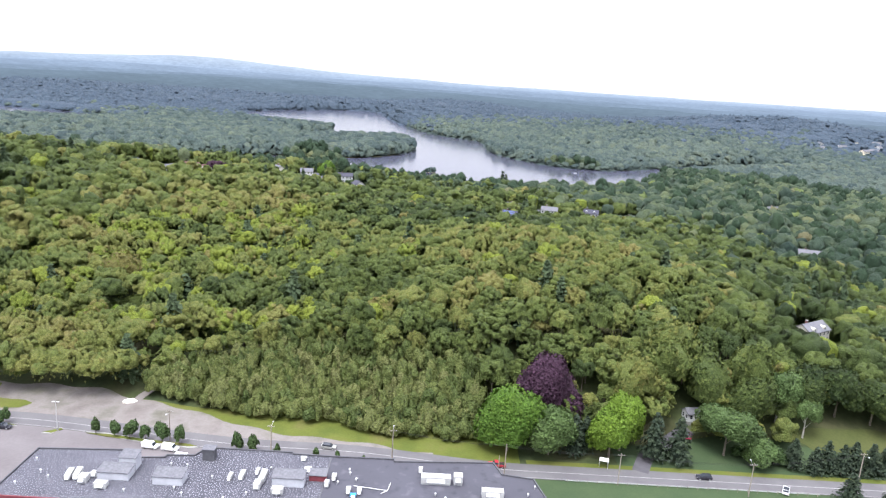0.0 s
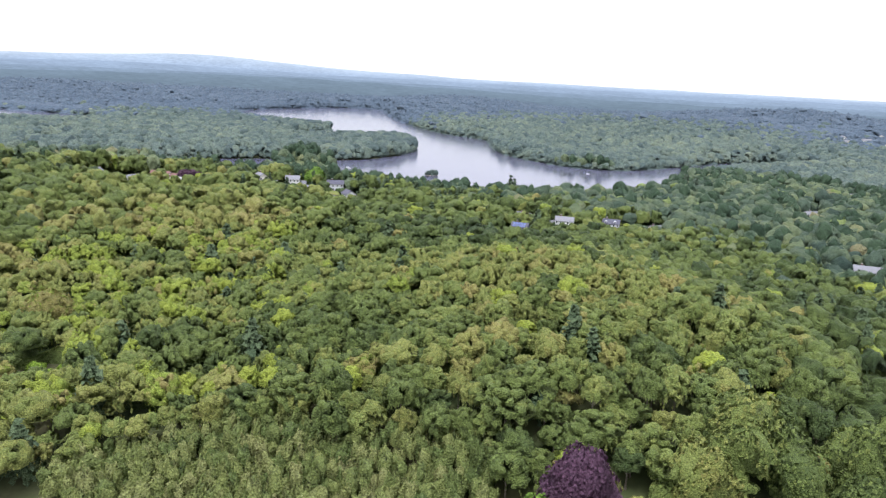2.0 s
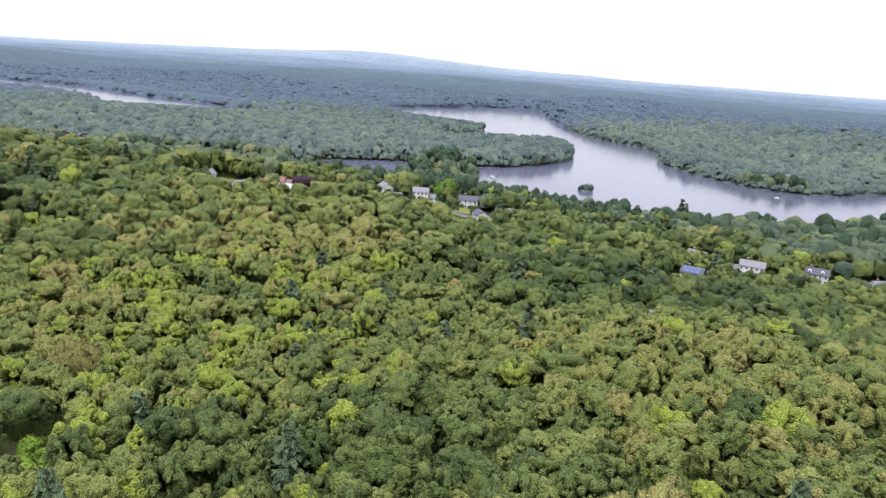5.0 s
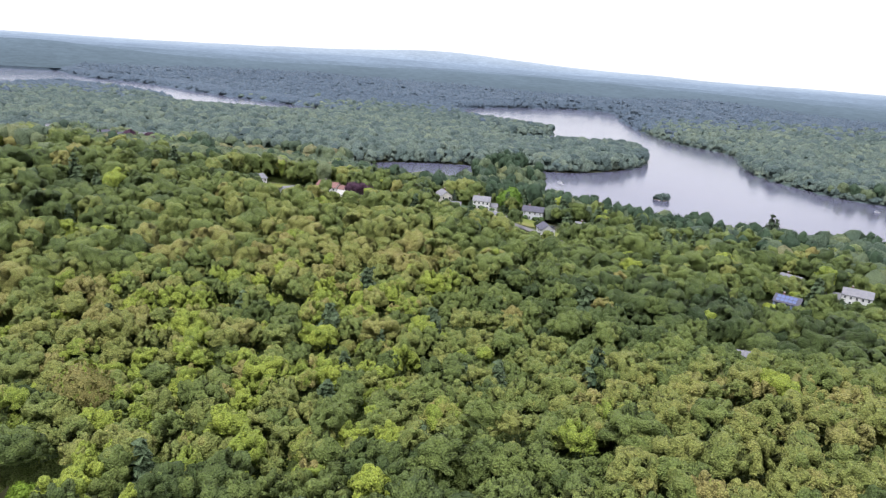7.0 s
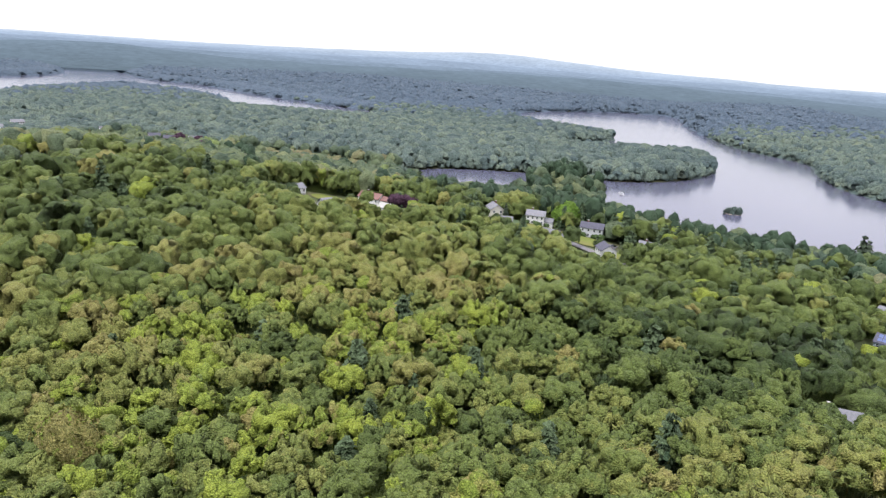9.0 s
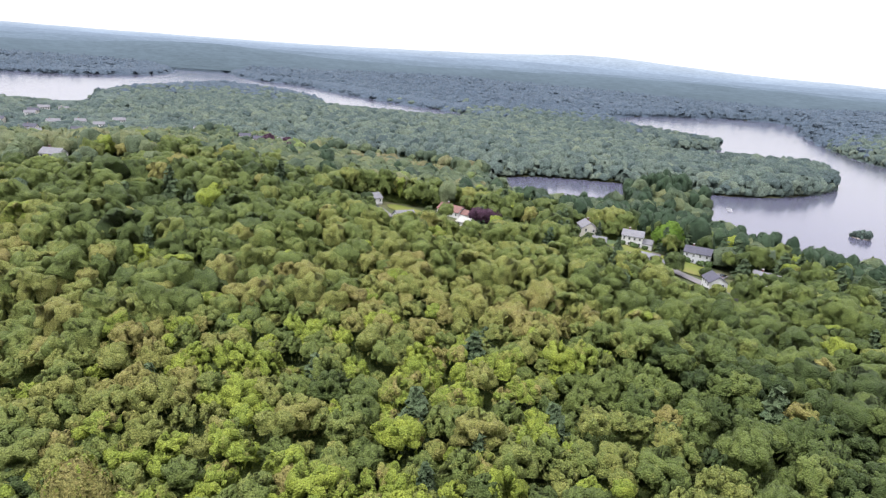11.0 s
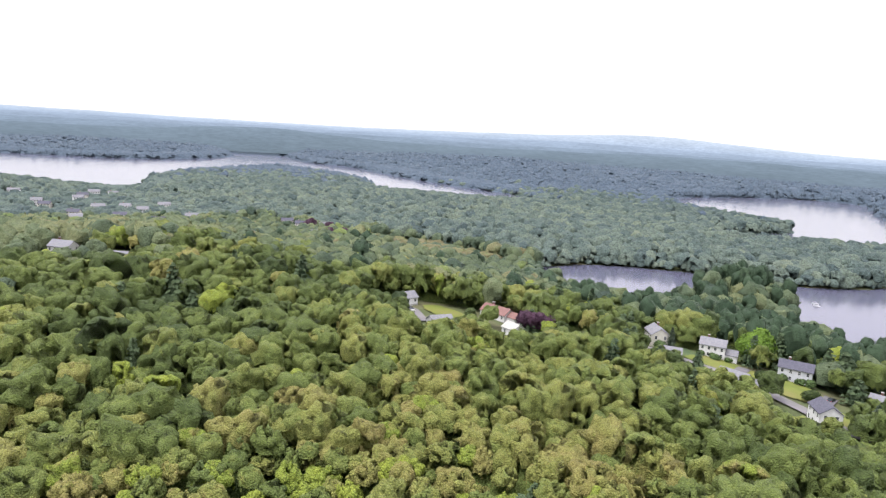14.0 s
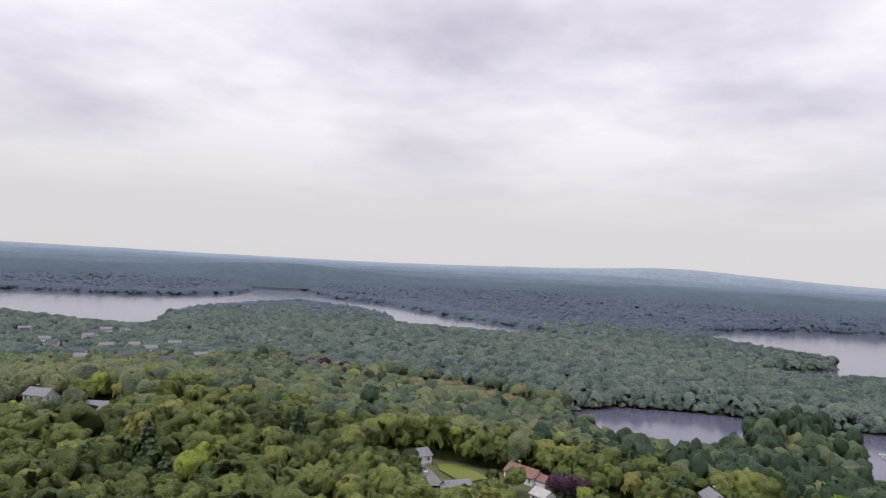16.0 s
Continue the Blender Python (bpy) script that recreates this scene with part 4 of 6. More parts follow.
# street trees
for k, (x, y, R, H) in enumerate(((-101, 196.8, 1.3, 4.9), (-94.8, 195.8, 1.5, 5.0), (-89.6, 195, 2.7, 5.6), (-84.6, 194.4, 1.7, 5.2), (-79.2, 193.8, 2.0, 6.3),
                                  (-73.8, 193.0, 1.9, 5.6), (-136, 200.2, 1.7, 5.2), (-131, 199.4, 1.8, 5.2), (-146, 200.4, 1.7, 5.0))):
    tree("street_tree", x, y, R * 0.82, H, MAPLE, 0.12, "small clipped dark green street tree in a kerbed island", 200 + k, 260, 0.17, "street trees by the car park", 0.10, 0.15)
for x, y, R, H in ((-56, 191.6, 2.2, 6.2), (-50.8, 191.4, 2.2, 5.6), (-43.4, 190.4, 1.25, 3.2), (-31.5, 190.6, 1.2, 3.2), (-25, 190.4, 0.9, 2.6), (-17, 190, 0.7, 2.0)):
    tree("conical_shrub", x, y, R * 0.85, H, MAPLE, 0.05, "dark green cone-shaped evergreen shrub beside the store", int(300 + x), 200, 0.19, "evergreen shrubs beside the store", 0.0, 0.5)

# big trees by the road
tree("copper_beech", 41, 217, 10.0, 21, BEECH, 0.5, "large dark purple copper beech at the wood's edge", 401, 1800, 0.065, taper=0.35)
tree("maple_tree", 27.5, 201, 7.2, 18.5, LIME, 0.02, "large round mid-green maple beside the road", 402, 1400, 0.07, "roadside maples")
tree("maple_tree", 40.5, 200, 7.0, 15, MAPLE, 0.5, "round grey-green maple beside the road", 403, 1400, 0.07, "roadside maples")
tree("lime_green_tree", 60, 200.5, 6.2, 16, LIME, 0.5, "bright lime-green maple beside the road", 404, 1400, 0.07)
tree("lime_green_tree", 64.5, 205, 5.8, 19.5, LIME, 0.6, "tall bright lime-green maple behind another", 405, 1400, 0.07)
tree("lawn_tree", 99, 205.5, 8.2, 15.5, MAPLE, 0.42, "round green shade tree on a lawn", 406, 1500, 0.065, crown_at=0.3)
tree("weeping_tree", 108.5, 199.5, 4.4, 9, MAPLE, 0.5, "small drooping green tree on a lawn", 407, 500, 0.11, taper=0.3)
tree("shrub", 114, 202, 3.0, 5, MAPLE, 0.1, "dark green garden shrub on a lawn", 408, 300, 0.13)
tree("shrub", 104, 206, 2.2, 3.2, MAPLE, 0.1, "dark green garden shrub on a lawn", 409, 300, 0.13)
for k, (x, y, R, H) in enumerate(((123, 222, 5.0, 17), (126.5, 223.5, 4.4, 16), (130.5, 217, 3.8, 13))):
    tree("birch_tree", x, y, R, H, MAPLE, 0.55, "tall tree with bare pale trunk at the wood's edge", 410 + k, 700, 0.09, "pale-trunked trees", 0.45, bark=PALEBARK)
for k, (x, y, R, H, v) in enumerate(((73, 222, 7.5, 20, 0.5), (83, 227, 8.0, 21, 0.4), (98, 224, 7.5, 20, 0.3), (109, 219, 7.0, 18, 0.25), (115, 228, 7.5, 20, 0.3), (88, 236, 8, 20, 0.45),
                                     (135, 228, 7.5, 16, 0.12), (147, 228, 7.5, 17, 0.08), (159, 226, 7.5, 16, 0.08), (171, 224, 7.5, 17, 0.06))):
    tree("oak_tree", x, y, R, H, LEAF, v, "large olive-green oak at the wood's edge" if v > 0.28 else "large dark green oak at the wood's edge", 420 + k, 900, 0.08, "oaks at the wood's edge", 0.08)
for k, (x, y, R, H) in enumerate(((48.5, 200, 4.2, 14.5), (52.5, 203, 3.6, 13), (74, 200.5, 5.2, 16.5), (81.5, 199.5, 5.2, 16), (119, 200, 3.8, 10.5), (124.5, 197.5, 3.6, 9.5),
                                  (129, 199, 4.0, 11), (133.5, 198, 3.8, 10.5), (138, 199.5, 4.2, 11), (143, 198.5, 4.0, 11), (148, 199, 4.0, 11), (127.5, 182.5, 4.4, 9.5),
                                  (140.5, 183, 3.2, 5), (120, 203, 3, 8))):
    conifer("spruce_tree", x, y, R, H, "dense dark green spruce by the roadside", 500 + k, 15, 15, group="roadside spruces")


# in the damp hollow of the wood: a big brown oak beside a gap of bright low growth
clearing(-146, 317, 5, 5); clearing(-128, 285, 8, 7, 20)
tree("oak_tree", -146, 317, 7.0, 17.5, LEAF, 0.76, "large tan-brown oak standing out of the wood", 441, 900, 0.075)
for k, (x, y, R, H) in enumerate(((-133, 283, 2.6, 3.2), (-129, 280, 3.0, 3.0), (-125, 284, 2.8, 3.6), (-130, 288, 2.4, 3.0), (-123, 289, 2.6, 4.0), (-127, 292, 2.2, 3.0), (-135, 289, 2.4, 4.2))):
    tree("shrub", x, y, R, H, LIME, 0.75, "bright lime-green shrub in a gap of the wood", 450 + k, 220, 0.13, "shrubs of the hollow")


# utility poles and lamps
def utility_pole(x, y, h, lamp, rot=0.0, arm=True):
    e = empty("utility_pole", x, y, gz(x, y), rot)
    bm = bmesh.new(); tube(bm, (0, 0, -0.5), (0, 0, h), 0.19, 0.13, 9)
    part("pole", bm, WOODPOLE, e)
    if arm:
        part("crossarm", boxed(-1.1, 1.1, -0.06, 0.06, h - 0.7, h - 0.56), WOODPOLE, e)
        for k in (-0.95, -0.4, 0.4, 0.95):
            bm = bmesh.new(); tube(bm, (k, 0, h - 0.56), (k, 0, h - 0.35), 0.06, 0.04, 6)
            part("insulator", bm, METAL, e)
    if lamp:
        bm = bmesh.new(); tube(bm, (0, 0, h - 1.2), (0, 2.2, h - 0.3), 0.05, 0.04, 6)
        ar = part("lamp_arm", bm, METAL, e)
        part("lamp_head", boxed(-0.16, 0.16, 2.1, 2.8, h - 0.36, h - 0.18, bevel=0.04), METAL, e)
    return tagged(e, "weathered wooden utility pole beside the road", "utility pole", "roadside utility poles")


POLES = [(-77.4, 195.2, 10.5), (-45.2, 190.6, 10), (25.2, 185.2, 11), (59.0, 184.5, 10.5), (97.2, 182.2, 11), (137, 194.2, 10)]
for k, (x, y, h) in enumerate(POLES):
    utility_pole(x, y, h, k in (0, 1, 4, 5), 180 if k in (0, 5) else 0, k != 2)
utility_pole(23.4, 185.4, 7, False, 0, False)
utility_pole(-8.5, 190.3, 11, True)


def lamp_post(x, y, h):
    e = empty("lamp_post", x, y, 0.3)
    bm = bmesh.new(); tube(bm, (0, 0, 0), (0, 0, h), 0.13, 0.08, 8)
    part("post", bm, METAL, e)
    part("base", boxed(-0.3, 0.3, -0.3, 0.3, -0.1, 0.8, bevel=0.04), CONCRETE, e)
    for s in (-1, 1):
        part("lamp_head", boxed(s * 0.2, s * 1.1, -0.2, 0.2, h - 0.1, h + 0.08, bevel=0.03) if s > 0 else boxed(-1.1, -0.2, -0.2, 0.2, h - 0.1, h + 0.08, bevel=0.03), METAL, e)
    return tagged(e, "tall grey car-park lamp post on an island", "lamp post")


lamp_post(-113.3, 197.6, 9.5)


def cable(a, b, sag):
    cu = bpy.data.curves.new("overhead_cable", "CURVE")
    cu.dimensions, cu.bevel_depth, cu.bevel_resolution = "3D", 0.03, 0
    s = cu.splines.new("POLY")
    s.points.add(16)
    for k in range(17):
        t = k / 16
        p = Vector(a).lerp(Vector(b), t)
        s.points[k].co = (p.x, p.y, p.z - sag * 4 * t * (1 - t), 1)
    cu.materials.append(TYRE)
    tagged(new("overhead_cable", cu), "thin black overhead cable between poles", "cable", "overhead cables")


for (x0, y0, h0), (x1, y1, h1) in zip([(-8.5, 190.3, 11), *POLES[2:5]], [*POLES[2:5], POLES[5]]):
    for o in (-0.9, 0.9):
        cable((x0, y0 + o * 0.2, gz(x0, y0) + h0 - 0.4 + o * 0.1), (x1, y1 + o * 0.2, gz(x1, y1) + h1 - 0.4 + o * 0.1), 0.9)

# vehicles
van_white = material("white_van_paint", [(0.72, 0.73, 0.74), (0.80, 0.80, 0.80)], 1.0, 0.35, spec=0.5)
dark_paint = material("dark_car_paint", [(0.015, 0.015, 0.022), (0.03, 0.03, 0.04)], 1.0, 0.25, spec=0.5)
silver = material("silver_car_paint", [(0.36, 0.36, 0.34), (0.44, 0.44, 0.42)], 1.0, 0.3, metal=0.5)
van(-81.5, 190.3, -8, van_white, "white delivery van parked beside a planted island")
van(-75.3, 189.6, -8, van_white, "white delivery van parked beside a planted island")
van(-69.5, 184.6, -6, van_white, "white van parked close to the store wall")
suv(-28.5, 195.8, -6, silver, "silver estate car on the road")
pickup(23.5, 190.8, 178, material("red_car_paint", [(0.30, 0.02, 0.03), (0.38, 0.03, 0.05)], 1.0, 0.3, spec=0.5), "red pickup truck on the road")
suv(87, 190.4, 178, dark_paint, "black estate car on the road")
suv(110, 185.6, 60, van_white, "white car turning off the road")
suv(-129.5, 197.0, -4, dark_paint, "dark blue car parked at an island")
suv(-133.5, 190.0, 60, van_white, "white car parked in the car park")
suv(90, 213.5, 70, material("maroon_car_paint", [(0.22, 0.02, 0.05), (0.28, 0.03, 0.07)], 1.0, 0.3, spec=0.5), "dark red car parked by a shed")


# the flat-roofed store
def membrane(name, spots):
    """Roof felt; on the older part pale round fixing plates show in rows."""
    m = material(name, [(0.048, 0.048, 0.060), (0.066, 0.065, 0.080), (0.066, 0.065, 0.080), (0.092, 0.090, 0.108)], 0.25, 0.85, second=(0.06, 0.25), bump=0.1, bump_scale=4)
    if spots:
        nt = m.node_tree
        N, L = nt.nodes.new, nt.links.new
        b = nt.nodes["Principled BSDF"]
        old = b.inputs["Base Color"].links[0].from_socket
        tc, vo, lt, mx = N("ShaderNodeTexCoord"), N("ShaderNodeTexVoronoi"), N("ShaderNodeMath"), N("ShaderNodeMix")
        vo.voronoi_dimensions = "2D"
        vo.inputs["Scale"].default_value, vo.inputs["Randomness"].default_value = 1.5, 0.8
        lt.operation = "LESS_THAN"; lt.inputs[1].default_value = 0.19
        mx.data_type = "RGBA"; mx.inputs[7].default_value = (0.29, 0.29, 0.33, 1)
        L(tc.outputs["Object"], vo.inputs["Vector"]); L(vo.outputs["Distance"], lt.inputs[0]); L(lt.outputs[0], mx.inputs[0])
        L(old, mx.inputs[6]); L(mx.outputs[2], b.inputs["Base Color"])
    return m


PALEWALL = material("pale_grey_cladding", [(0.42, 0.43, 0.47), (0.50, 0.51, 0.55)], 0.6, 0.7, second=(4.0, 0.08))
BRICKWALL = material("store_wall", [(0.30, 0.14, 0.12), (0.38, 0.20, 0.17)], 1.2, 0.9, second=(6, 0.15))
COPING = material("dark_coping", [(0.07, 0.07, 0.08), (0.10, 0.10, 0.11)], 1.0, 0.6)
store = tagged(empty("store_building", 0, 0, 0), "long flat-roofed brick store with dark felt roof", "store")
ROOF_W = [(-105, 151), (-105, 173.4), (-79, 175.2), (-78.4, 171.4), (-70, 172.4), (-69.8, 173.6), (-62.4, 174.2), (-60.4, 178.6), (-36, 178.6), (-35.8, 177.8), (-25.05, 177.6), (-25.05, 151)]
ROOF_E = [(-24.95, 151), (-24.95, 177.6), (-7.2, 178.0), (-7.1, 176.8), (21, 179.0), (23, 173.2), (31.6, 171.6), (34.5, 160), (34.5, 151)]
for pts, spots, nm in ((ROOF_W, True, "older felt roof dotted with pale plates"), (ROOF_E, False, "plain dark grey felt roof")):
    part("wall", prism(bmesh.new(), pts, "z", -0.3, 7.7), BRICKWALL, store)
    part("roof_deck", prism(bmesh.new(), [(p[0], p[1]) for p in pts], "z", 7.71, 8.0), membrane("roof_felt", spots), store, nm)
    for (ax, ay), (bx, by) in zip(pts, pts[1:] + pts[:1]):
        if ax == bx and abs(ax + 25) < 0.2:
            continue
        L0 = math.hypot(bx - ax, by - ay)
        o = part("parapet", boxed(-0.16, L0 + 0.16, -0.18, 0.18, 7.5, 8.45, bevel=0.03), MAROON if ay < 152 and by < 152 and spots else COPING, store)
        o.matrix_local = pose(ax, ay, 0, 0, 0, math.degrees(math.atan2(by - ay, bx - ax)))
part("roof_seam", boxed(-25.2, -24.8, 151.2, 177.4, 7.95, 8.12), COPING, store)


def rooftop_unit(x, y, w, d, h, label="white rooftop air-conditioning unit on the store roof", rot=0.0, fan=True, mat=None):
    e = empty("rooftop_unit", x, y, 8.0, rot)
    part("kerb", boxed(-w / 2 + 0.1, w / 2 - 0.1, -d / 2 + 0.1, d / 2 - 0.1, -0.02, 0.35), METAL, e)
    part("casing", boxed(-w / 2, w / 2, -d / 2, d / 2, 0.35, h, bevel=0.06), mat or UNIT, e)
    if fan:
        n = max(1, int(w / 1.5))
        for k in range(n):
            bm = bmesh.new(); tube(bm, (-w / 2 + w * (k + 0.5) / n, 0, h), (-w / 2 + w * (k + 0.5) / n, 0, h + 0.18), min(d, w / n) * 0.36, n=12)
            part("fan_cowl", bm, METAL, e)
    part("intake_hood", prism(bmesh.new(), [(-d / 2 - 0.55, h * 0.45), (-d / 2 - 0.01, h * 0.45), (-d / 2 - 0.01, h * 0.85)], "x", -w * 0.3, w * 0.3), METAL, e)
    return tagged(e, label, "air-conditioner", "rooftop units on the store")


def roof_house(x, y, w, d, h, label, slope=0.5, wall=None):
    e = empty("roof_penthouse", x, y, 8.0)
    part("wall", prism(bmesh.new(), [(-d / 2, -0.02), (d / 2, -0.02), (d / 2, h + slope), (-d / 2, h)], "x", -w / 2, w / 2), wall or SIDING, e)
    part("roof", prism(bmesh.new(), [(-d / 2 - 0.2, h + 0.01), (d / 2 + 0.2, h + slope + 0.01), (d / 2 + 0.2, h + slope + 0.2), (-d / 2 - 0.2, h + 0.2)], "x", -w / 2 - 0.2, w / 2 + 0.2), ROOFGREY, e)
    return tagged(e, label, "roof structure")


roof_house(-78.8, 162.6, 8.0, 4.0, 2.0, "low white-walled penthouse on the store roof", wall=PALEWALL)
roof_house(-77.0, 167.0, 4.4, 3.6, 3.6, "taller white-walled penthouse on the store roof", wall=PALEWALL)
roof_house(-64.4, 161.6, 7.6, 4.0, 2.2, "white-walled penthouse with a grey roof on the store", wall=PALEWALL)
roof_house(-58, 173.4, 3.2, 2.4, 3.2, "dark box-like roof hatch on the store", 0.05, COPING)
roof_house(-34, 163.6, 8.2, 3.6, 2.4, "white-walled penthouse with a sloping grey roof", wall=PALEWALL)
roof_house(-26.8, 166.4, 4.4, 2.6, 1.6, "grey roof hatch with red trim on the store", wall=MAROON)
for x, y, w, d, h, r in ((-85.6, 159.4, 2.2, 2.6, 1.8, 0), (-88.2, 161.6, 1.5, 4.2, 1.5, 10), (-90.2, 161.2, 1.5, 4.0, 1.4, 10), (-84.2, 162.2, 1.6, 1.4, 1.2, 0), (-80.2, 157.2, 3.2, 1.8, 1.6, 0),
                         (-49.6, 164.2, 1.0, 2.6, 1.3, 0), (-46.8, 165.4, 1.2, 3.4, 1.2, 0), (-41.6, 160.8, 1.8, 2.6, 1.8, 0), (-41.2, 165.0, 1.6, 5.0, 1.5, 0), (-43.2, 167.6, 1.0, 2.2, 1.2, 0),
                         (-36.0, 158.8, 3.0, 1.8, 1.7, 0), (-30.2, 170.0, 2.0, 1.4, 1.0, 0), (-32.4, 175.4, 1.6, 1.2, 0.9, 0), (-24, 163.2, 1.2, 1.6, 1.6, 0), (-22.6, 166.6, 1.2, 2.0, 1.4, 0),
                         (4.6, 167.6, 8.0, 2.4, 2.2, 0), (10.6, 168.0, 2.4, 2.4, 2.6, 0), (19.6, 162.6, 5.8, 2.2, 2.0, 0), (-18.0, 160.6, 1.2, 1.6, 1.6, 0), (-15.2, 160.8, 1.2, 1.6, 1.4, 0), (0.4, 172.4, 1.2, 1.2, 1.5, 0)):
    rooftop_unit(x, y, w, d, h, rot=r, fan=w > 1.7)
rooftop_unit(-16.6, 159.2, 1.6, 1.0, 0.8, "unit under a bright blue tarpaulin on the store roof", fan=False, mat=material("blue_tarpaulin", [(0.05, 0.25, 0.50), (0.08, 0.32, 0.60)], 2.0, 0.6))
for k in range(34):
    vx, vy = float(rng.uniform(-103, 32)), float(rng.uniform(153, 171))
    e = empty("roof_vent", vx, vy, 8.0)
    bm = bmesh.new(); tube(bm, (0, 0, -0.02), (0, 0, 0.7), 0.16, n=8)
    part("pipe", bm, METAL, e)
    bm = bmesh.new(); tube(bm, (0, 0, 0.7), (0, 0, 0.95), 0.34, 0.18, 10)
    part("cap", bm, WHITE, e)
    tagged(e, "small white roof vent on the store", "vent", "roof vents on the store")
# pipe run across the newer roof
bm = bmesh.new()
for a, b in (((-17, 163.6, 8.3), (-8, 162.2, 8.3)), ((-8, 162.2, 8.3), (-7.4, 165.8, 8.3)), ((-8, 162.2, 8.3), (-9.6, 160.8, 8.3))):
    tube(bm, a, b, 0.12, n=6)
tagged(new("roof_pipe", finish("roof_pipe", bm, WHITE)), "white pipe run lying across the store roof", "pipe")

# white canopy and rail fence by the road
e = empty("canopy", 57.0, 187.2 + 7.2, 0.2, -12)
part("cover", prism(bmesh.new(), [(-1.0, 2.2), (0, 2.9), (1.0, 2.2), (1.0, 2.32), (0, 3.04), (-1.0, 2.32)], "x", -1.4, 1.4), WHITE, e)
for sx in (-1.3, 1.3):
    for sy in (-0.9, 0.9):
        bm = bmesh.new(); tube(bm, (sx, sy, -0.2), (sx, sy, 2.24), 0.05, n=6)
        part("leg", bm, METAL, e)
tagged(e, "white fabric canopy on thin legs by the road", "canopy")
fence = tagged(empty("guard_rail", 0, 0, 0), "pale low guard rail along the road", "fence")
post_me = finish("post", boxed(-0.08, 0.08, -0.08, 0.08, -0.2, 0.9), WOODPOLE)
for k in range(26):
    p = new("post", post_me); p.parent = fence; p.location = (44 + 3.0 * k, 184.6 - 0.01 * k, 0.1)
part("rail", boxed(43.5, 119.5, 184.42, 184.48, 0.60, 0.76), METAL, fence)

# ---------- houses ----------
# roadside
clearing(166, 284, 13, 8, -30)
clearing(153, 266, 11, 10, -30)
house(168, 289, 32, 15, 9, 2, CREAM, ROOFGREY, "cream two-storey house with a grey roof and dormer", dormer=True, wing=(-1, 6, 7))
disc_sheet("lawn", "small front lawn by a cream house", "grass", 155, 274, 9, 6, -30, GRASS, 0.4)
track("driveway", "grey driveway beside a cream house", "driveway", [(158, 292), (156, 282), (166, 268)], 4.5, ASPHALT, 0.6)
clearing(157, 273, 13, 10, -30)
house(152, 300, -30, 6, 5, 1, WHITE, ROOFGREY, "small white garage with a grey roof", chimney=False, kind="garage")
house(93, 221, 12, 5, 4, 1, WHITE, ROOFGREY, "small white garden shed beside a driveway", chimney=False, kind="shed")
house(266, 476, -20, 16, 9, 2, WHITE, ROOFGREY, "white house with a grey roof among trees")
house(324, 655, 10, 16, 9, 2, WHITE, ROOFGREY, "white house with a pale roof among trees")
# around the hill
house(31, 437, 4, 17, 9, 2, SIDING, ROOFGREY, "grey house with a steep grey roof among trees", rise=4.5, wing=(1, 7, 8), dormer=True, z=gz(31, 437) - 3.5, open_view=False)
clearing(88, 548, 16, 7)
house(57, 521, -20, 11, 8, 2, BLUESIDING, ROOFDARK, "blue house with solar panels on its roof", solar=True)
house(93, 558, -14, 13, 8, 2, WHITE, ROOFGREY, "long white two-storey house with grey roof", wing=(-1, 7, 7))
house(65, 572, -30, 11, 8, 1, WHITE, ROOFGREY, "white single-storey house with a pale roof")
house(128, 565, -16, 13, 8, 2, SIDING, ROOFDARK, "grey house with a dark roof and porch", dormer=True)
disc_sheet("lawn", "bright lawn beside a grey house", "grass", 142, 560, 8, 6, 0, GRASS, 0.5)
house(163, 568, 20, 12, 8, 1, CREAM, ROOFGREY, "cream single-storey house with a grey roof", wing=(1, 6, 6))
track("driveway", "grey driveway between houses", "driveway", [(74, 566), (78, 552), (88, 545)], 5, ASPHALT, 0.6)

# the lane above the lake
for a in ((-112, 588, 14, 9), (-82, 580, 14, 12), (-98, 572, 20, 8), (-66, 552, 10, 9), (-128, 582, 9, 8), (-62, 568, 16, 8)):
    clearing(*a)
house(-112.5, 599, 8, 10.5, 7.5, 2, WHITE, ROOFGREY, "white-grey two-storey house with a lawn", wing=(1, 5, 6))
house(-79, 597, 4, 12.5, 7.5, 2, SIDING, ROOFDARK, "grey two-storey house with a dark roof")
house(-135, 591, -55, 11, 8, 2, CREAM, ROOFGREY, "cream two-storey house half hidden by trees")
house(-95, 562, -14, 11, 8, 1, CREAM, ROOFGREY, "low house with a pale grey roof", wing=(1, 5, 6), chimney=False)
house(-62.5, 551, -62, 10, 7.5, 2, WHITE, ROOFDARK, "white house with a dark roof and bright gable", chimney=False)
house(-46, 591, -10, 12, 8, 1, WHITE, ROOFGREY, "white house with a pale green-grey roof")
house(-122, 571, 15, 8, 6, 1, CREAM, ROOFGREY, "low garage with a grey roof beside a lane", chimney=False, kind="garage")
disc_sheet("lawn", "green front lawn sloping to the lane", "grass", -106, 586, 18, 9, -15, GRASS, 0.45, 1)
disc_sheet("lawn", "green front lawn sloping to the lane", "grass", -80, 580, 16, 11, -20, GRASS, 0.45, 2)
disc_sheet("lawn", "grass beside the lane and a white house", "grass", -56, 561, 12, 7, -20, GRASS, 0.45, 4)
disc_sheet("lawn", "green side lawn beside a cream house", "grass", -124, 590, 7, 8, -20, DARKGRASS, 0.45, 3)
track("lane", "pale grey lane past the lakeside houses", "road", [(-160, 584), (-128, 575), (-98, 572), (-78, 562), (-56, 552), (-30, 545), (20, 546)], 6, ASPHALT, 0.6)
track("driveway", "dark driveway beside a house", "driveway", [(-129, 578), (-126, 592)], 6, DRIVE, 0.75)
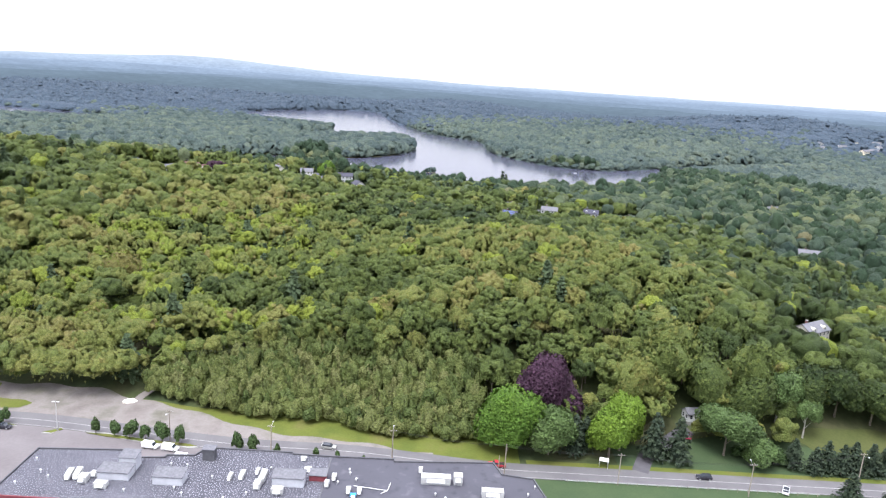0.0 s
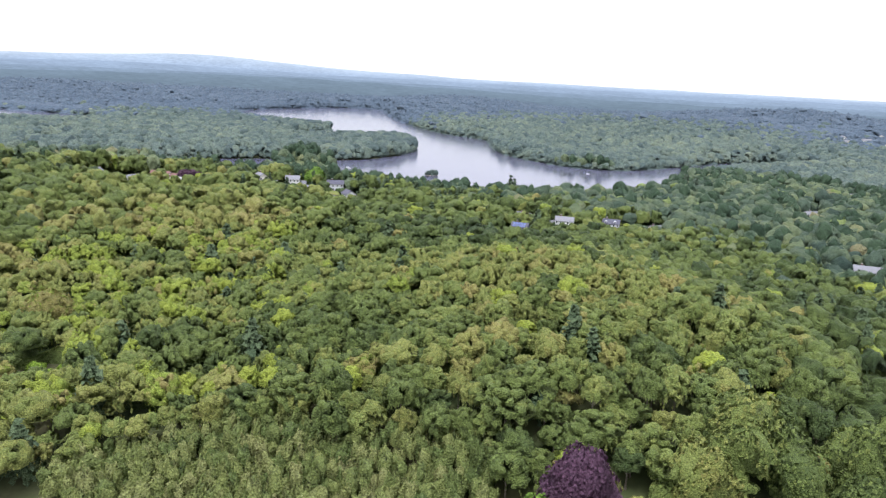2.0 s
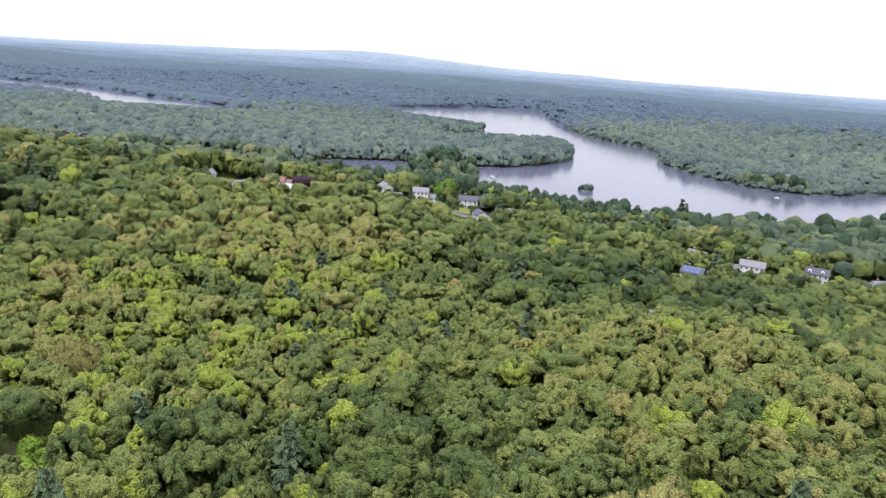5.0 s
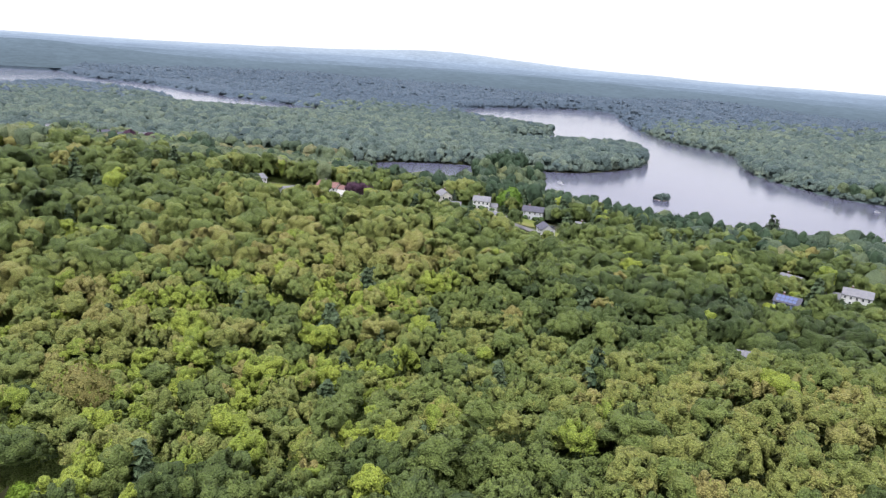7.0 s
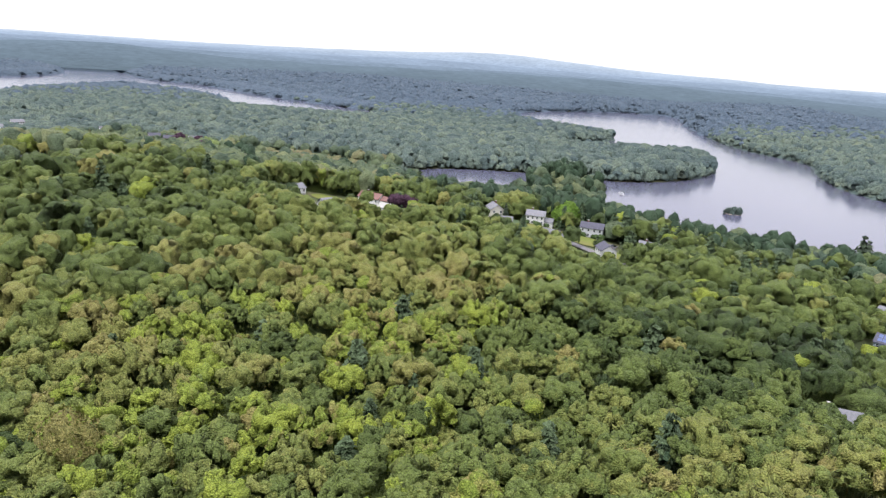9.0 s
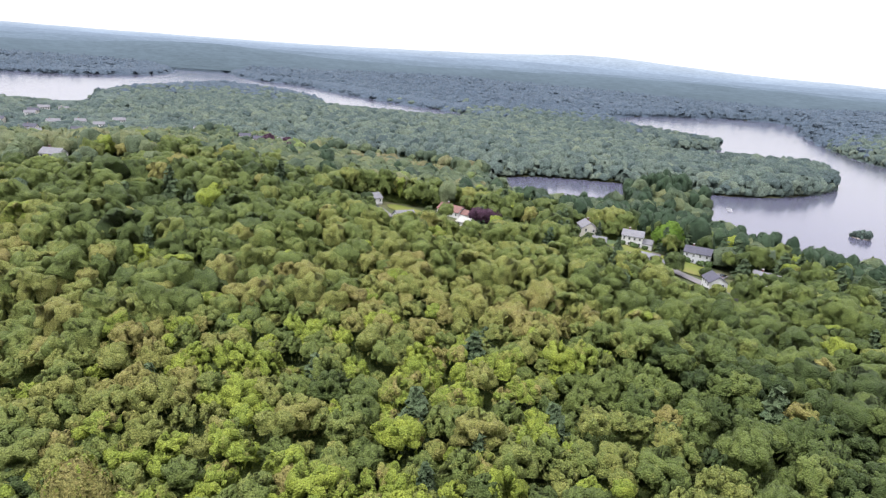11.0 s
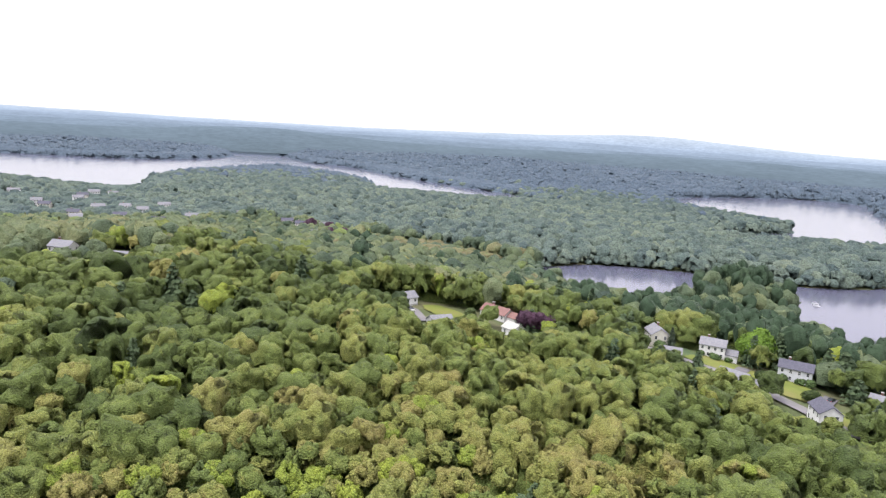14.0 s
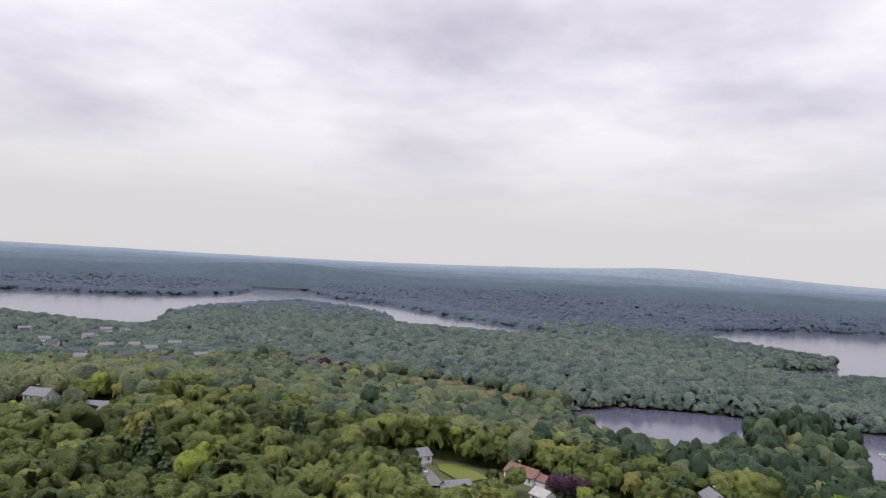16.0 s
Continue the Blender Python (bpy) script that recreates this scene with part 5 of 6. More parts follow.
track("driveway", "dark driveway beside a house", "driveway", [(-97, 573), (-97, 590)], 5, DRIVE, 0.75)
track("driveway", "dark driveway beside a house", "driveway", [(-66, 558), (-64, 584)], 5, DRIVE, 0.75)
suv(-63.5, 580, 75, dark_paint, "black car parked on a driveway")
tree("lawn_tree", -97, 604, 5.6, 14, LIME, 0.25, "bright green round tree beside a house", 431, 900, 0.085, crown_at=0.12)
conifer("spruce_tree", -127.5, 588, 2.6, 10, "slim dark spruce beside a cream house", 432)
conifer("spruce_tree", -48, 560, 3.2, 10, "dark spruce beside the lane", 433)
tree("shrub", -88, 577, 2.6, 4.6, LEAF, 0.1, "dark green garden shrub on a lawn", 434, 260, 0.14)
tree("shrub", -70, 570, 2.4, 4.0, LEAF, 0.1, "dark green garden shrub on a lawn", 435, 260, 0.14)

for k, (x, y, R, H) in enumerate(((-116, 593.2, 1.6, 2.2), (-109.5, 592.6, 1.9, 2.6), (-104.5, 594, 1.5, 2.4), (-82.5, 591.2, 1.7, 2.3), (-76, 590.6, 2.0, 2.8), (-72.5, 592, 1.6, 3.0), (-60, 545, 1.8, 3.0), (-131, 584, 2.2, 3.4), (-49, 584.5, 1.9, 2.6))):
    tree("shrub", x, y, R, H, MAPLE, 0.25, "rounded green shrub planted along a house front", 620 + k, 160, 0.18, "house-front shrubs")

# the ranch house and its garage on the west of the lane
LOW += [(-182, 532, 22), (-204, 522, 20), (-160, 545, 16)]
for a in ((-195, 549, 13, 7), (-215, 534, 12, 10), (-205, 522, 11, 11), (-177, 530, 9, 9)):
    clearing(*a)
house(-196, 554, -8, 14, 7.5, 1, WHITE, ROOFRED, "white ranch house with a brown-red roof", wing=(1, 5, 6), open_view=False)
house(-178, 537, -16, 7, 6, 1, WHITE, CONCRETE, "white garage with a pale roof", chimney=False, kind="garage", open_view=False)
house(-197, 511, 60, 9, 7, 2, SIDING, ROOFGREY, "grey house half hidden behind trees", chimney=False, open_view=False)
house(-232, 532, 75, 9, 7, 1, WHITE, ROOFGREY, "white house at the end of a drive", chimney=False)
disc_sheet("lawn", "bright open lawn beside a drive", "grass", -214, 537, 10, 7, -10, GRASS, 0.5, 5)
track("driveway", "grey drive with parked vehicles", "driveway", [(-232, 526), (-222, 524), (-210, 516)], 7, ASPHALT, 0.7)
van(-229, 526, -30, van_white, "white van parked on a drive")
suv(-222, 524, -30, silver, "silver car parked on a drive")
for x, y, R, H in ((-176, 549, 4.6, 9), (-171, 550, 4.2, 8.5)):
    tree("copper_tree", x, y, R, H, BEECH, 0.5, "dark purple-leaved tree beside a garage", int(-x), 700, 0.10)
pf = tagged(empty("picket_fence", -152, 556, gz(-152, 556), -16), "short white picket fence round a yard", "fence")
picket = finish("picket", boxed(-0.09, 0.09, -0.03, 0.03, -0.6, 1.3), WHITE)
for k in range(24):
    p = new("picket", picket); p.parent = pf; p.location = (-6 + 0.5 * k, 0, 0)
part("rail", boxed(-6.1, 5.6, 0.035, 0.08, 0.9, 1.02), WHITE, pf)
clearing(-152, 551, 9, 7)

# on the western hill
house(-380, 452, 25, 11, 8, 2, WHITE, ROOFGREY, "white house with a grey roof on the hill", yard=11)
house(-344, 461, 40, 12, 8, 1, WHITE, ROOFGREY, "low house with a white gable on the hill", chimney=False, yard=8)
house(-366, 412, 40, 12, 8, 1, CREAM, ROOFGREY, "cream house with a broad grey roof among trees", chimney=False)

LOW += [(-770, 648, 130), (-690, 690, 80), (-570, 690, 60), (-545, 772, 50), (-870, 730, 60)]

# the suburb by the western lake
SUBURB = [(-831, 641, 20), (-797, 634, -20), (-759, 670, 35), (-720, 697, 10), (-727, 629, -30), (-890, 735, 5), (-866, 746, 30), (-690, 655, 15), (-655, 712, -10), (-840, 690, 40),
          (-560, 772, -10), (-541, 788, 20), (-487, 753, 35), (-583, 774, 0), (-930, 660, 10), (-695, 615, 20), (-645, 668, 0), (-747, 739, 30), (-751, 696, -15), (-564, 670, 10), (-545, 638, 25), (-651, 771, 5), (-861, 706, 20), (-512, 739, 15)]
for k, (x, y, r) in enumerate(SUBURB):
    house(x, y, 55 + 0.5 * r, 11 + k % 3, 7.5, 2, (WHITE, CREAM, WHITE)[k % 3], (ROOFGREY, ROOFDARK, ROOFGREY)[k % 3], ("white", "cream", "white")[k % 3] + " suburban house among garden trees", chimney=k % 2 == 0, yard=7)
for x, y, s in ((-552, 778, 1), (-548, 770, 2), (-530, 780, 3), (-497, 748, 4), (-492, 762, 5)):
    tree("copper_tree", x, y, 5.0, 10, BEECH, 0.35, "dark purple-leaved garden tree among houses", 440 + s, 300, 0.15, "copper trees of the suburb")

# far to the east, a clearing with houses
disc_sheet("field", "tan mown field among distant houses", "field", 805, 1335, 45, 50, 0, material("dry_field", [(0.42, 0.36, 0.22), (0.50, 0.45, 0.30)], 0.02, 0.95), 1.0)
clearing(805, 1335, 46, 50)
for k, (x, y) in enumerate(((816, 1420), (842, 1384), (910, 1451), (880, 1480), (780, 1440), (760, 1390), (935, 1500), (870, 1400))):
    house(x, y, 20 * k, 17, 10, 2, (WHITE, CREAM)[k % 2], ROOFGREY, "distant white house in a clearing", chimney=False)
for k, (x, y) in enumerate(((527, 830), (430, 780), (395, 600), (360, 700))):
    house(x, y, 25 * k, 14, 9, 1 + k % 2, WHITE, ROOFGREY, "white house among trees near the shore", chimney=False)


# ---------- on the lake ----------
def islet():
    e = empty("islet", -9, 832, WATER_Z)
    bm = bmesh.new()
    bmesh.ops.create_icosphere(bm, subdivisions=3, radius=1.0)
    for v in bm.verts:
        v.co *= 1 + 0.2 * noise.noise(v.co * 2)
        v.co = Vector((v.co.x * 6.5, v.co.y * 4, v.co.z * 0.9))
    part("rock", bm, material("islet_rock", [(0.16, 0.14, 0.12), (0.26, 0.24, 0.21)], 0.6, 0.9, bump=0.5), e)
    for k, (x, y, R, H) in enumerate(((-3.6, 0, 2.6, 4.2), (-0.8, 0.6, 2.4, 4.8), (1.8, 0.2, 2.4, 4.4), (4.4, -0.4, 2.4, 5.0), (0, -1.8, 2.0, 3.2), (-5.8, 0.3, 1.6, 2.6))):
        tv, tt, tk, tn = lobed_crown(480 + k, 6, 130, 0.2, 2)
        part("bush", mesh_from("bush", tv * np.array([R, R, H / 1.5]) + np.array([x, y, -1.0]), tt, LAKEWOOD, tk + 0.3, None, tn), LAKEWOOD, e)
    tagged(e, "small rocky islet with low bushes in the lake", "islet")


islet()


def pontoon_boat(x, y, rot, label):
    e = empty("pontoon_boat", x, y, WATER_Z, rot)
    for s in (-0.9, 0.9):
        bm = bmesh.new(); tube(bm, (-3, s, 0.1), (2.6, s, 0.1), 0.32, n=10); tube(bm, (2.6, s, 0.1), (3.4, s, 0.3), 0.32, 0.05, 10)
        part("float", bm, METAL, e)
    part("deck", boxed(-3, 3, -1.25, 1.25, 0.42, 0.56), UNIT, e)
    part("cabin_rail", boxed(-2.9, 1.9, -1.2, 1.2, 0.56, 1.1, bevel=0.05), SIDING, e)
    part("awning", boxed(-2.2, 1.0, -1.2, 1.2, 2.3, 2.4, bevel=0.03), ROOFGREY, e)
    for sx in (-2.1, 0.9):
        for sy in (-1.1, 1.1):
            bm = bmesh.new(); tube(bm, (sx, sy, 0.56), (sx, sy, 2.32), 0.04, n=6)
            part("awning_post", bm, METAL, e)
    e.scale = (0.75, 0.75, 0.75)
    tagged(e, label, "boat")


pontoon_boat(-106, 861, 20, "pale pontoon boat with a grey awning on the lake")
pontoon_boat(-104, 853, 0, "pale pontoon boat moored on the lake")
pontoon_boat(181, 914, 10, "white pontoon boat near the wooded shore")

# trees that stand out along the shore
for k, (x, y, R, H) in enumerate(((63, 670, 7, 25), (67, 676, 6, 22), (247, 762, 4, 24), (253, 770, 3.4, 21), (260, 764, 5, 20))):
    conifer("white_pine", x, y, R, H, "tall dark white pine above the lakeshore", 460 + k, 10, 8, group="shore pines")

# ---------- the woods ----------
# patches of lime, olive or darker trees: (x, y, reach in x, reach in y)
LIME_STANDS = [(-118, 345, 34, 40), (-104, 410, 28, 20), (-140, 374, 32, 24), (-128, 288, 16, 14), (-60, 262, 20, 10)]
OLIVE_STANDS = [(-162, 432, 42, 26), (-184, 362, 34, 22), (-110, 458, 26, 16), (56, 352, 36, 26), (70, 300, 32, 20), (106, 329, 22, 24), (-142, 248, 24, 14), (20, 255, 30, 14), (-300, 360, 40, 30)]
DARK_STANDS = [(-20, 455, 50, 34), (-55, 296, 30, 22), (0, 425, 34, 16), (35, 470, 60, 26), (-256, 425, 60, 36), (-250, 505, 60, 22), (-72, 497, 30, 12), (192, 350, 55, 60), (250, 450, 90, 60), (140, 245, 40, 18), (-120, 283, 14, 10)]


def stands(x, y, spots):
    k = np.zeros(len(x))
    for cx, cy, sx, sy in spots:
        k = np.maximum(k, np.exp(-0.5 * (((x - cx) / sx) ** 2 + ((y - cy) / sy) ** 2)))
    return k


def tree_tint(x, y):
    """Each tree's own tint: dark green to olive-brown, lime-green above 0.84."""
    n = len(x)
    lime, olive, dark = (stands(x, y, q) for q in (LIME_STANDS, OLIVE_STANDS, DARK_STANDS))
    low_side = smooth(480, 620, y)
    t = 0.41 + 0.05 * wander(x, y, 45, 1.0) + 0.06 * smooth(0, -80, x) + (0.11 + 0.06 * smooth(-100, -150, x)) * olive - 0.20 * dark - 0.12 * low_side + rng.normal(0, 0.095, n)
    t = np.minimum(t, 0.78)
    pick = rng.random(n)
    t = np.where(pick < 0.015 + 0.08 * olive, rng.uniform(0.62, 0.78, n), t)
    t = np.where(pick > 0.965 - 0.62 * lime + 0.02 * dark, rng.uniform(0.84, 1.0, n), t)
    return np.clip(t, 0.03, 1.0)


def pine_share(x, y, d):
    return 0.02 + 0.20 * smooth(70, 15, d) * smooth(-330, -100, x) + 0.22 * smooth(150, 260, x) + 0.22 * bell(x, y, -70, 650, 110, 40, 2.0) + 0.5 * bell(x, y, -142, 775, 30, 30, 1.0)


NEAR_T = [lobed_crown(10 + k, 54 + 3 * k, 80, 0.076, 4, spread=0.70 + 0.03 * (k % 4), uneven=0.30, skirt=-0.02) for k in range(8)]
NEXT_T = [lobed_crown(20 + k, 34 + k, 10, 0.085, 3, spread=0.66 + 0.03 * (k % 4), uneven=0.34, skirt=-0.4) for k in range(8)]
HERO_T = [lobed_crown(60 + k, 66 + 3 * k, 150, 0.064, 4, spread=0.70 + 0.03 * (k % 4), uneven=0.34, skirt=-0.2) for k in range(10)]
MID_T = [lobed_crown(30 + k, 20, 8, 0.13, 2, skirt=-0.35) for k in range(6)]
FAR_T = [lobed_crown(50 + k, 13, 0, 0.16, 2, uneven=0.25, skirt=-0.3) for k in range(6)]
FARTHEST_T = [lobed_crown(55 + k, 8, 0, 0.1, 1, uneven=0.3) for k in range(5)]
MID_T += [lobed_crown(130 + k, 20, 8, 0.13, 2, skirt=-0.95) for k in range(6)]
FAR_T += [lobed_crown(150 + k, 15, 0, 0.16, 2, uneven=0.25, skirt=-0.95) for k in range(6)]
FARTHEST_T += [lobed_crown(155 + k, 8, 0, 0.1, 1, uneven=0.3, skirt=-0.95) for k in range(5)]


def soften(T, k):
    """Bends the shading normals skyward, which evens out light and shade on distant crowns."""
    out = []
    for v, t, q, n in T:
        n = n + np.array([0, 0, k])
        out.append((v, t, q, n / np.linalg.norm(n, axis=1)[:, None]))
    return out


MID_T, FAR_T, FARTHEST_T = soften(MID_T, 0.2), soften(FAR_T, 0.8), soften(FARTHEST_T, 1.5)
PINE_N = [pine_crown(70 + k, 10, 11, 0.18) for k in range(3)]
PINE_M = [lobed_crown(80 + k, 22, 40, 0.10, 2, spread=0.62, tall=0.64, uneven=0.3, skirt=-0.4) for k in range(5)]

# within 900 m: single trees on a loose grid
x, y = jitter_grid(-900, 700, 200, 1000, 7.2)
d = shore_distance(x, y)
far = line_distance(x, y)
ok = in_sight(x, y) & (d > 1) & (y > wood_edge(x) + 3) & ~open_ground(x, y, 2.5) & ~in_thicket(x, y + 4) & (far < 720) & ((y < 800) | (x > 150))
ok &= ~((far > 400) & (rng.random(len(x)) < 0.10))
x, y, d, far = x[ok], y[ok], d[ok], far[ok]
z = ground_z(x, y, d)
rad = (3.1 + 3.9 * rng.beta(1.8, 2.4, len(x))) * (1 + 0.12 * smooth(380, 420, far))
high = rng.uniform(10.5, 16.5, len(x)) + (rad - 5.1) * 1.5 + 1.5 * wander(x, y, 35, 4.0)
tint = tree_tint(x, y)
shore_wood = bell(x, y, -70, 660, 110, 45, 1.0)      # trees between the lane and the lake, lowered so the water shows from the camera
high = high - 1.0 * shore_wood
high *= low_growth(x, y)
rad *= 0.55 + 0.45 * low_growth(x, y)
bog = ((x + 395) / 95) ** 2 + ((y - 762) / 34) ** 2 < 1      # low russet shrubs by the cove
high[bog] *= 0.5
tint[bog] = 0.78
pine = ~bog & (rng.random(len(x)) < pine_share(x, y, d))

# the round wooded knob by the cove
high = high + 15 * np.exp(-(((x + 142) / 32) ** 2 + ((y - 778) / 28) ** 2)) - 3.5 * np.exp(-(((x + 215) / 45) ** 2 + ((y - 708) / 22) ** 2))

# the nearest stand: each tree a thing of its own
stand = np.nonzero(~pine & (far < 305) & (y > 225) & (y < 318) & (x > -75) & (x < 120))[0][:300]
single = np.zeros(len(x), bool)
single[stand] = True


def trunk_mesh():
    bm = bmesh.new()
    n = 7
    rings = []
    for h, r in ((-0.3, 0.42), (0.6, 0.30), (4.0, 0.24), (8.5, 0.15)):
        rings.append([bm.verts.new((r * math.cos(6.2832 * k / n), r * math.sin(6.2832 * k / n), h)) for k in range(n)])
    for a, b in zip(rings, rings[1:]):
        for k in range(n):
            bm.faces.new((a[k], a[(k + 1) % n], b[(k + 1) % n], b[k]))
    for ang in (0.4, 2.3, 4.5):
        lo = [bm.verts.new((0.1 * math.cos(ang + q), 0.1 * math.sin(ang + q), 4.2)) for q in (0, 2.1, 4.2)]
        tip = bm.verts.new((2.4 * math.cos(ang), 2.4 * math.sin(ang), 8.2))
        for k in range(3):
            bm.faces.new((lo[k], lo[(k + 1) % 3], tip))
    me = bpy.data.meshes.new("trunk")
    bm.to_mesh(me)
    bm.free()
    me.materials.append(BARK)
    return me


trunk_me = trunk_mesh()
crown_mes = []
for k in range(20):
    tv, tt, tk, tn = HERO_T[k % 10]
    crown_mes.append(mesh_from("crown", np.column_stack([tv[:, :2] * 5.2, domed(tv[:, 2], 5.2, 14.5, 1.12)]), tt, LEAF, tk + np.clip(0.1 + 0.045 * k + (0.1 if k > 17 else 0), 0, 1), None, tn))
for i in stand:
    t = new("broadleaf_tree")
    s, h = rad[i] / 5.2, high[i] / 14.5
    t.matrix_world = pose(x[i], y[i], z[i], 0, 0, float(rng.uniform(0, 360)))
    k = int(np.clip((tint[i] - 0.1) / 0.045, 0, 19))
    c = new("crown", crown_mes[k]); c.parent = t; c.scale = (s, s, h)
    b = new("trunk", trunk_me); b.parent = t; b.scale = (s, s, h)
    tone = "dark green" if tint[i] < 0.3 else "mid-green" if tint[i] < 0.55 else "olive-brown" if tint[i] < 0.93 else "bright lime-green"
    tagged(t, tone + " leafy broadleaf tree in a dense summer wood", "tree", "trees of the wood")

border = far + rng.normal(0, 25, len(x))
a = ~single & ~pine & (far < 155)
scatter("near_woodland", "dense mixed green broadleaf wood in full leaf", LEAF, NEAR_T, x[a], y[a], z[a], rad[a], high[a], tint[a], depth=1.12)
a = ~single & ~pine & (far >= 155) & (border < 330)
scatter("wooded_slope", "mixed green broadleaf wood on rising ground", LEAF, NEXT_T, x[a], y[a], z[a], rad[a], high[a], tint[a], depth=1.12)
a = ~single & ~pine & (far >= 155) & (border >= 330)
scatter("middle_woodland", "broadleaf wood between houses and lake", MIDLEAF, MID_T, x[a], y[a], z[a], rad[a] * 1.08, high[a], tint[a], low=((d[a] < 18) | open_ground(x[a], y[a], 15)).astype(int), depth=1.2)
for a, T, nm, tall in ((pine & (far < 305), PINE_N, "pine_woodland", 2.6), (pine & (far >= 305), PINE_M, "lakeside_pine_woodland", 1.9)):
    scatter(nm, "dark green white pines standing above broadleaf trees", NEEDLE, T, x[a], y[a], z[a], rad[a] * (1.15 if tall > 2 else 0.9), high[a] * 1.18, np.where(tall > 2, 0.5, 0.3) + rng.normal(0, 0.12, a.sum()), tall)

# farther woods, round the lakes
x, y = jitter_grid(-2700, 1700, 560, 2700, 10.0)
d = shore_distance(x, y)
far = line_distance(x, y)
ok = in_sight(x, y) & (d > 1.5) & ((far >= 720) | ((y >= 800) & (x <= 150))) & (far < 2420) & ~open_ground(x, y, 3) & ~(rng.random(len(x)) < 0.03 + 0.55 * smooth(1200, 1500, far))
x, y, d, far = x[ok], y[ok], d[ok], far[ok]
z = ground_z(x, y, d)
rad = (4.4 + 3.6 * rng.beta(2, 2.5, len(x))) * (1 + 0.30 * smooth(1200, 1500, far))
high = (rng.uniform(9.5, 16, len(x)) + (rad - 6) * 0.6 + 2 * wander(x, y, 90, 2.0)) * low_growth(x, y)
high *= 1 - 0.32 * smooth(75, 15, d) * smooth(-540, -600, x)
tint = np.clip(0.42 + 0.14 * wander(x, y, 120, 1.7) + rng.normal(0, 0.13, len(x)) - 0.25 * (rng.random(len(x)) < 0.15), 0, 1)
border = far + rng.normal(0, 90, len(x))
# painted haze by distance: farther trees take the bluer leaf colours
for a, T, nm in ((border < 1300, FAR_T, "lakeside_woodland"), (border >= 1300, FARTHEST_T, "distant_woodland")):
    scatter(nm, "mixed woods round the lake, leaves tinted bluish as haze", LAKEWOOD if T is FAR_T else FARWOOD, T, x[a], y[a], z[a], rad[a], high[a], tint[a], low=(d[a] < 26).astype(int), depth=1.0)


# bushes and low boughs that hang over the water all along the shores
def shore_line(shore, step):
    q = np.roll(shore, -1, 0)
    n = np.maximum(1, (np.linalg.norm(q - shore, axis=1) / step).astype(int))
    p = np.concatenate([a + (b - a) * (np.arange(k)[:, None] / k) for a, b, k in zip(shore, q, n)])
    g = np.stack([shore_distance(p[:, 0] + 3, p[:, 1]) - shore_distance(p[:, 0] - 3, p[:, 1]), shore_distance(p[:, 0], p[:, 1] + 3) - shore_distance(p[:, 0], p[:, 1] - 3)], 1)
    return p + g / (np.linalg.norm(g, axis=1)[:, None] + 1e-6) * rng.uniform(1.0, 4.5, (len(p), 1))


p = np.concatenate([shore_line(SHORES[0], 3.4), shore_line(SHORES[1], 6.0)])
x, y = p[:, 0], p[:, 1]
far = line_distance(x, y)
ok = in_sight(x, y) & (far < 2400) & ~open_ground(x, y, 0)
x, y, far = x[ok], y[ok], far[ok]
rad, high = rng.uniform(2.6, 5.2, len(x)), rng.uniform(4.0, 10.5, len(x)) * (1 - 0.35 * smooth(-540, -600, x))
tint = np.clip(0.40 + 0.16 * wander(x, y, 60, 0.7) + rng.normal(0, 0.14, len(x)), 0, 1)
# nearer bushes get the weaker haze tint, distant ones the stronger
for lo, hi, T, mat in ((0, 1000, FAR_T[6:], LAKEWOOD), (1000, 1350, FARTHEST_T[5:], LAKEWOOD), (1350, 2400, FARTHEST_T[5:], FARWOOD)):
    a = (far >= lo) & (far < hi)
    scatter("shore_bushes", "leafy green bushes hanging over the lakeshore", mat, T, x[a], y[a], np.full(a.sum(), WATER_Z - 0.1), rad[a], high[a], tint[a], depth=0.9)


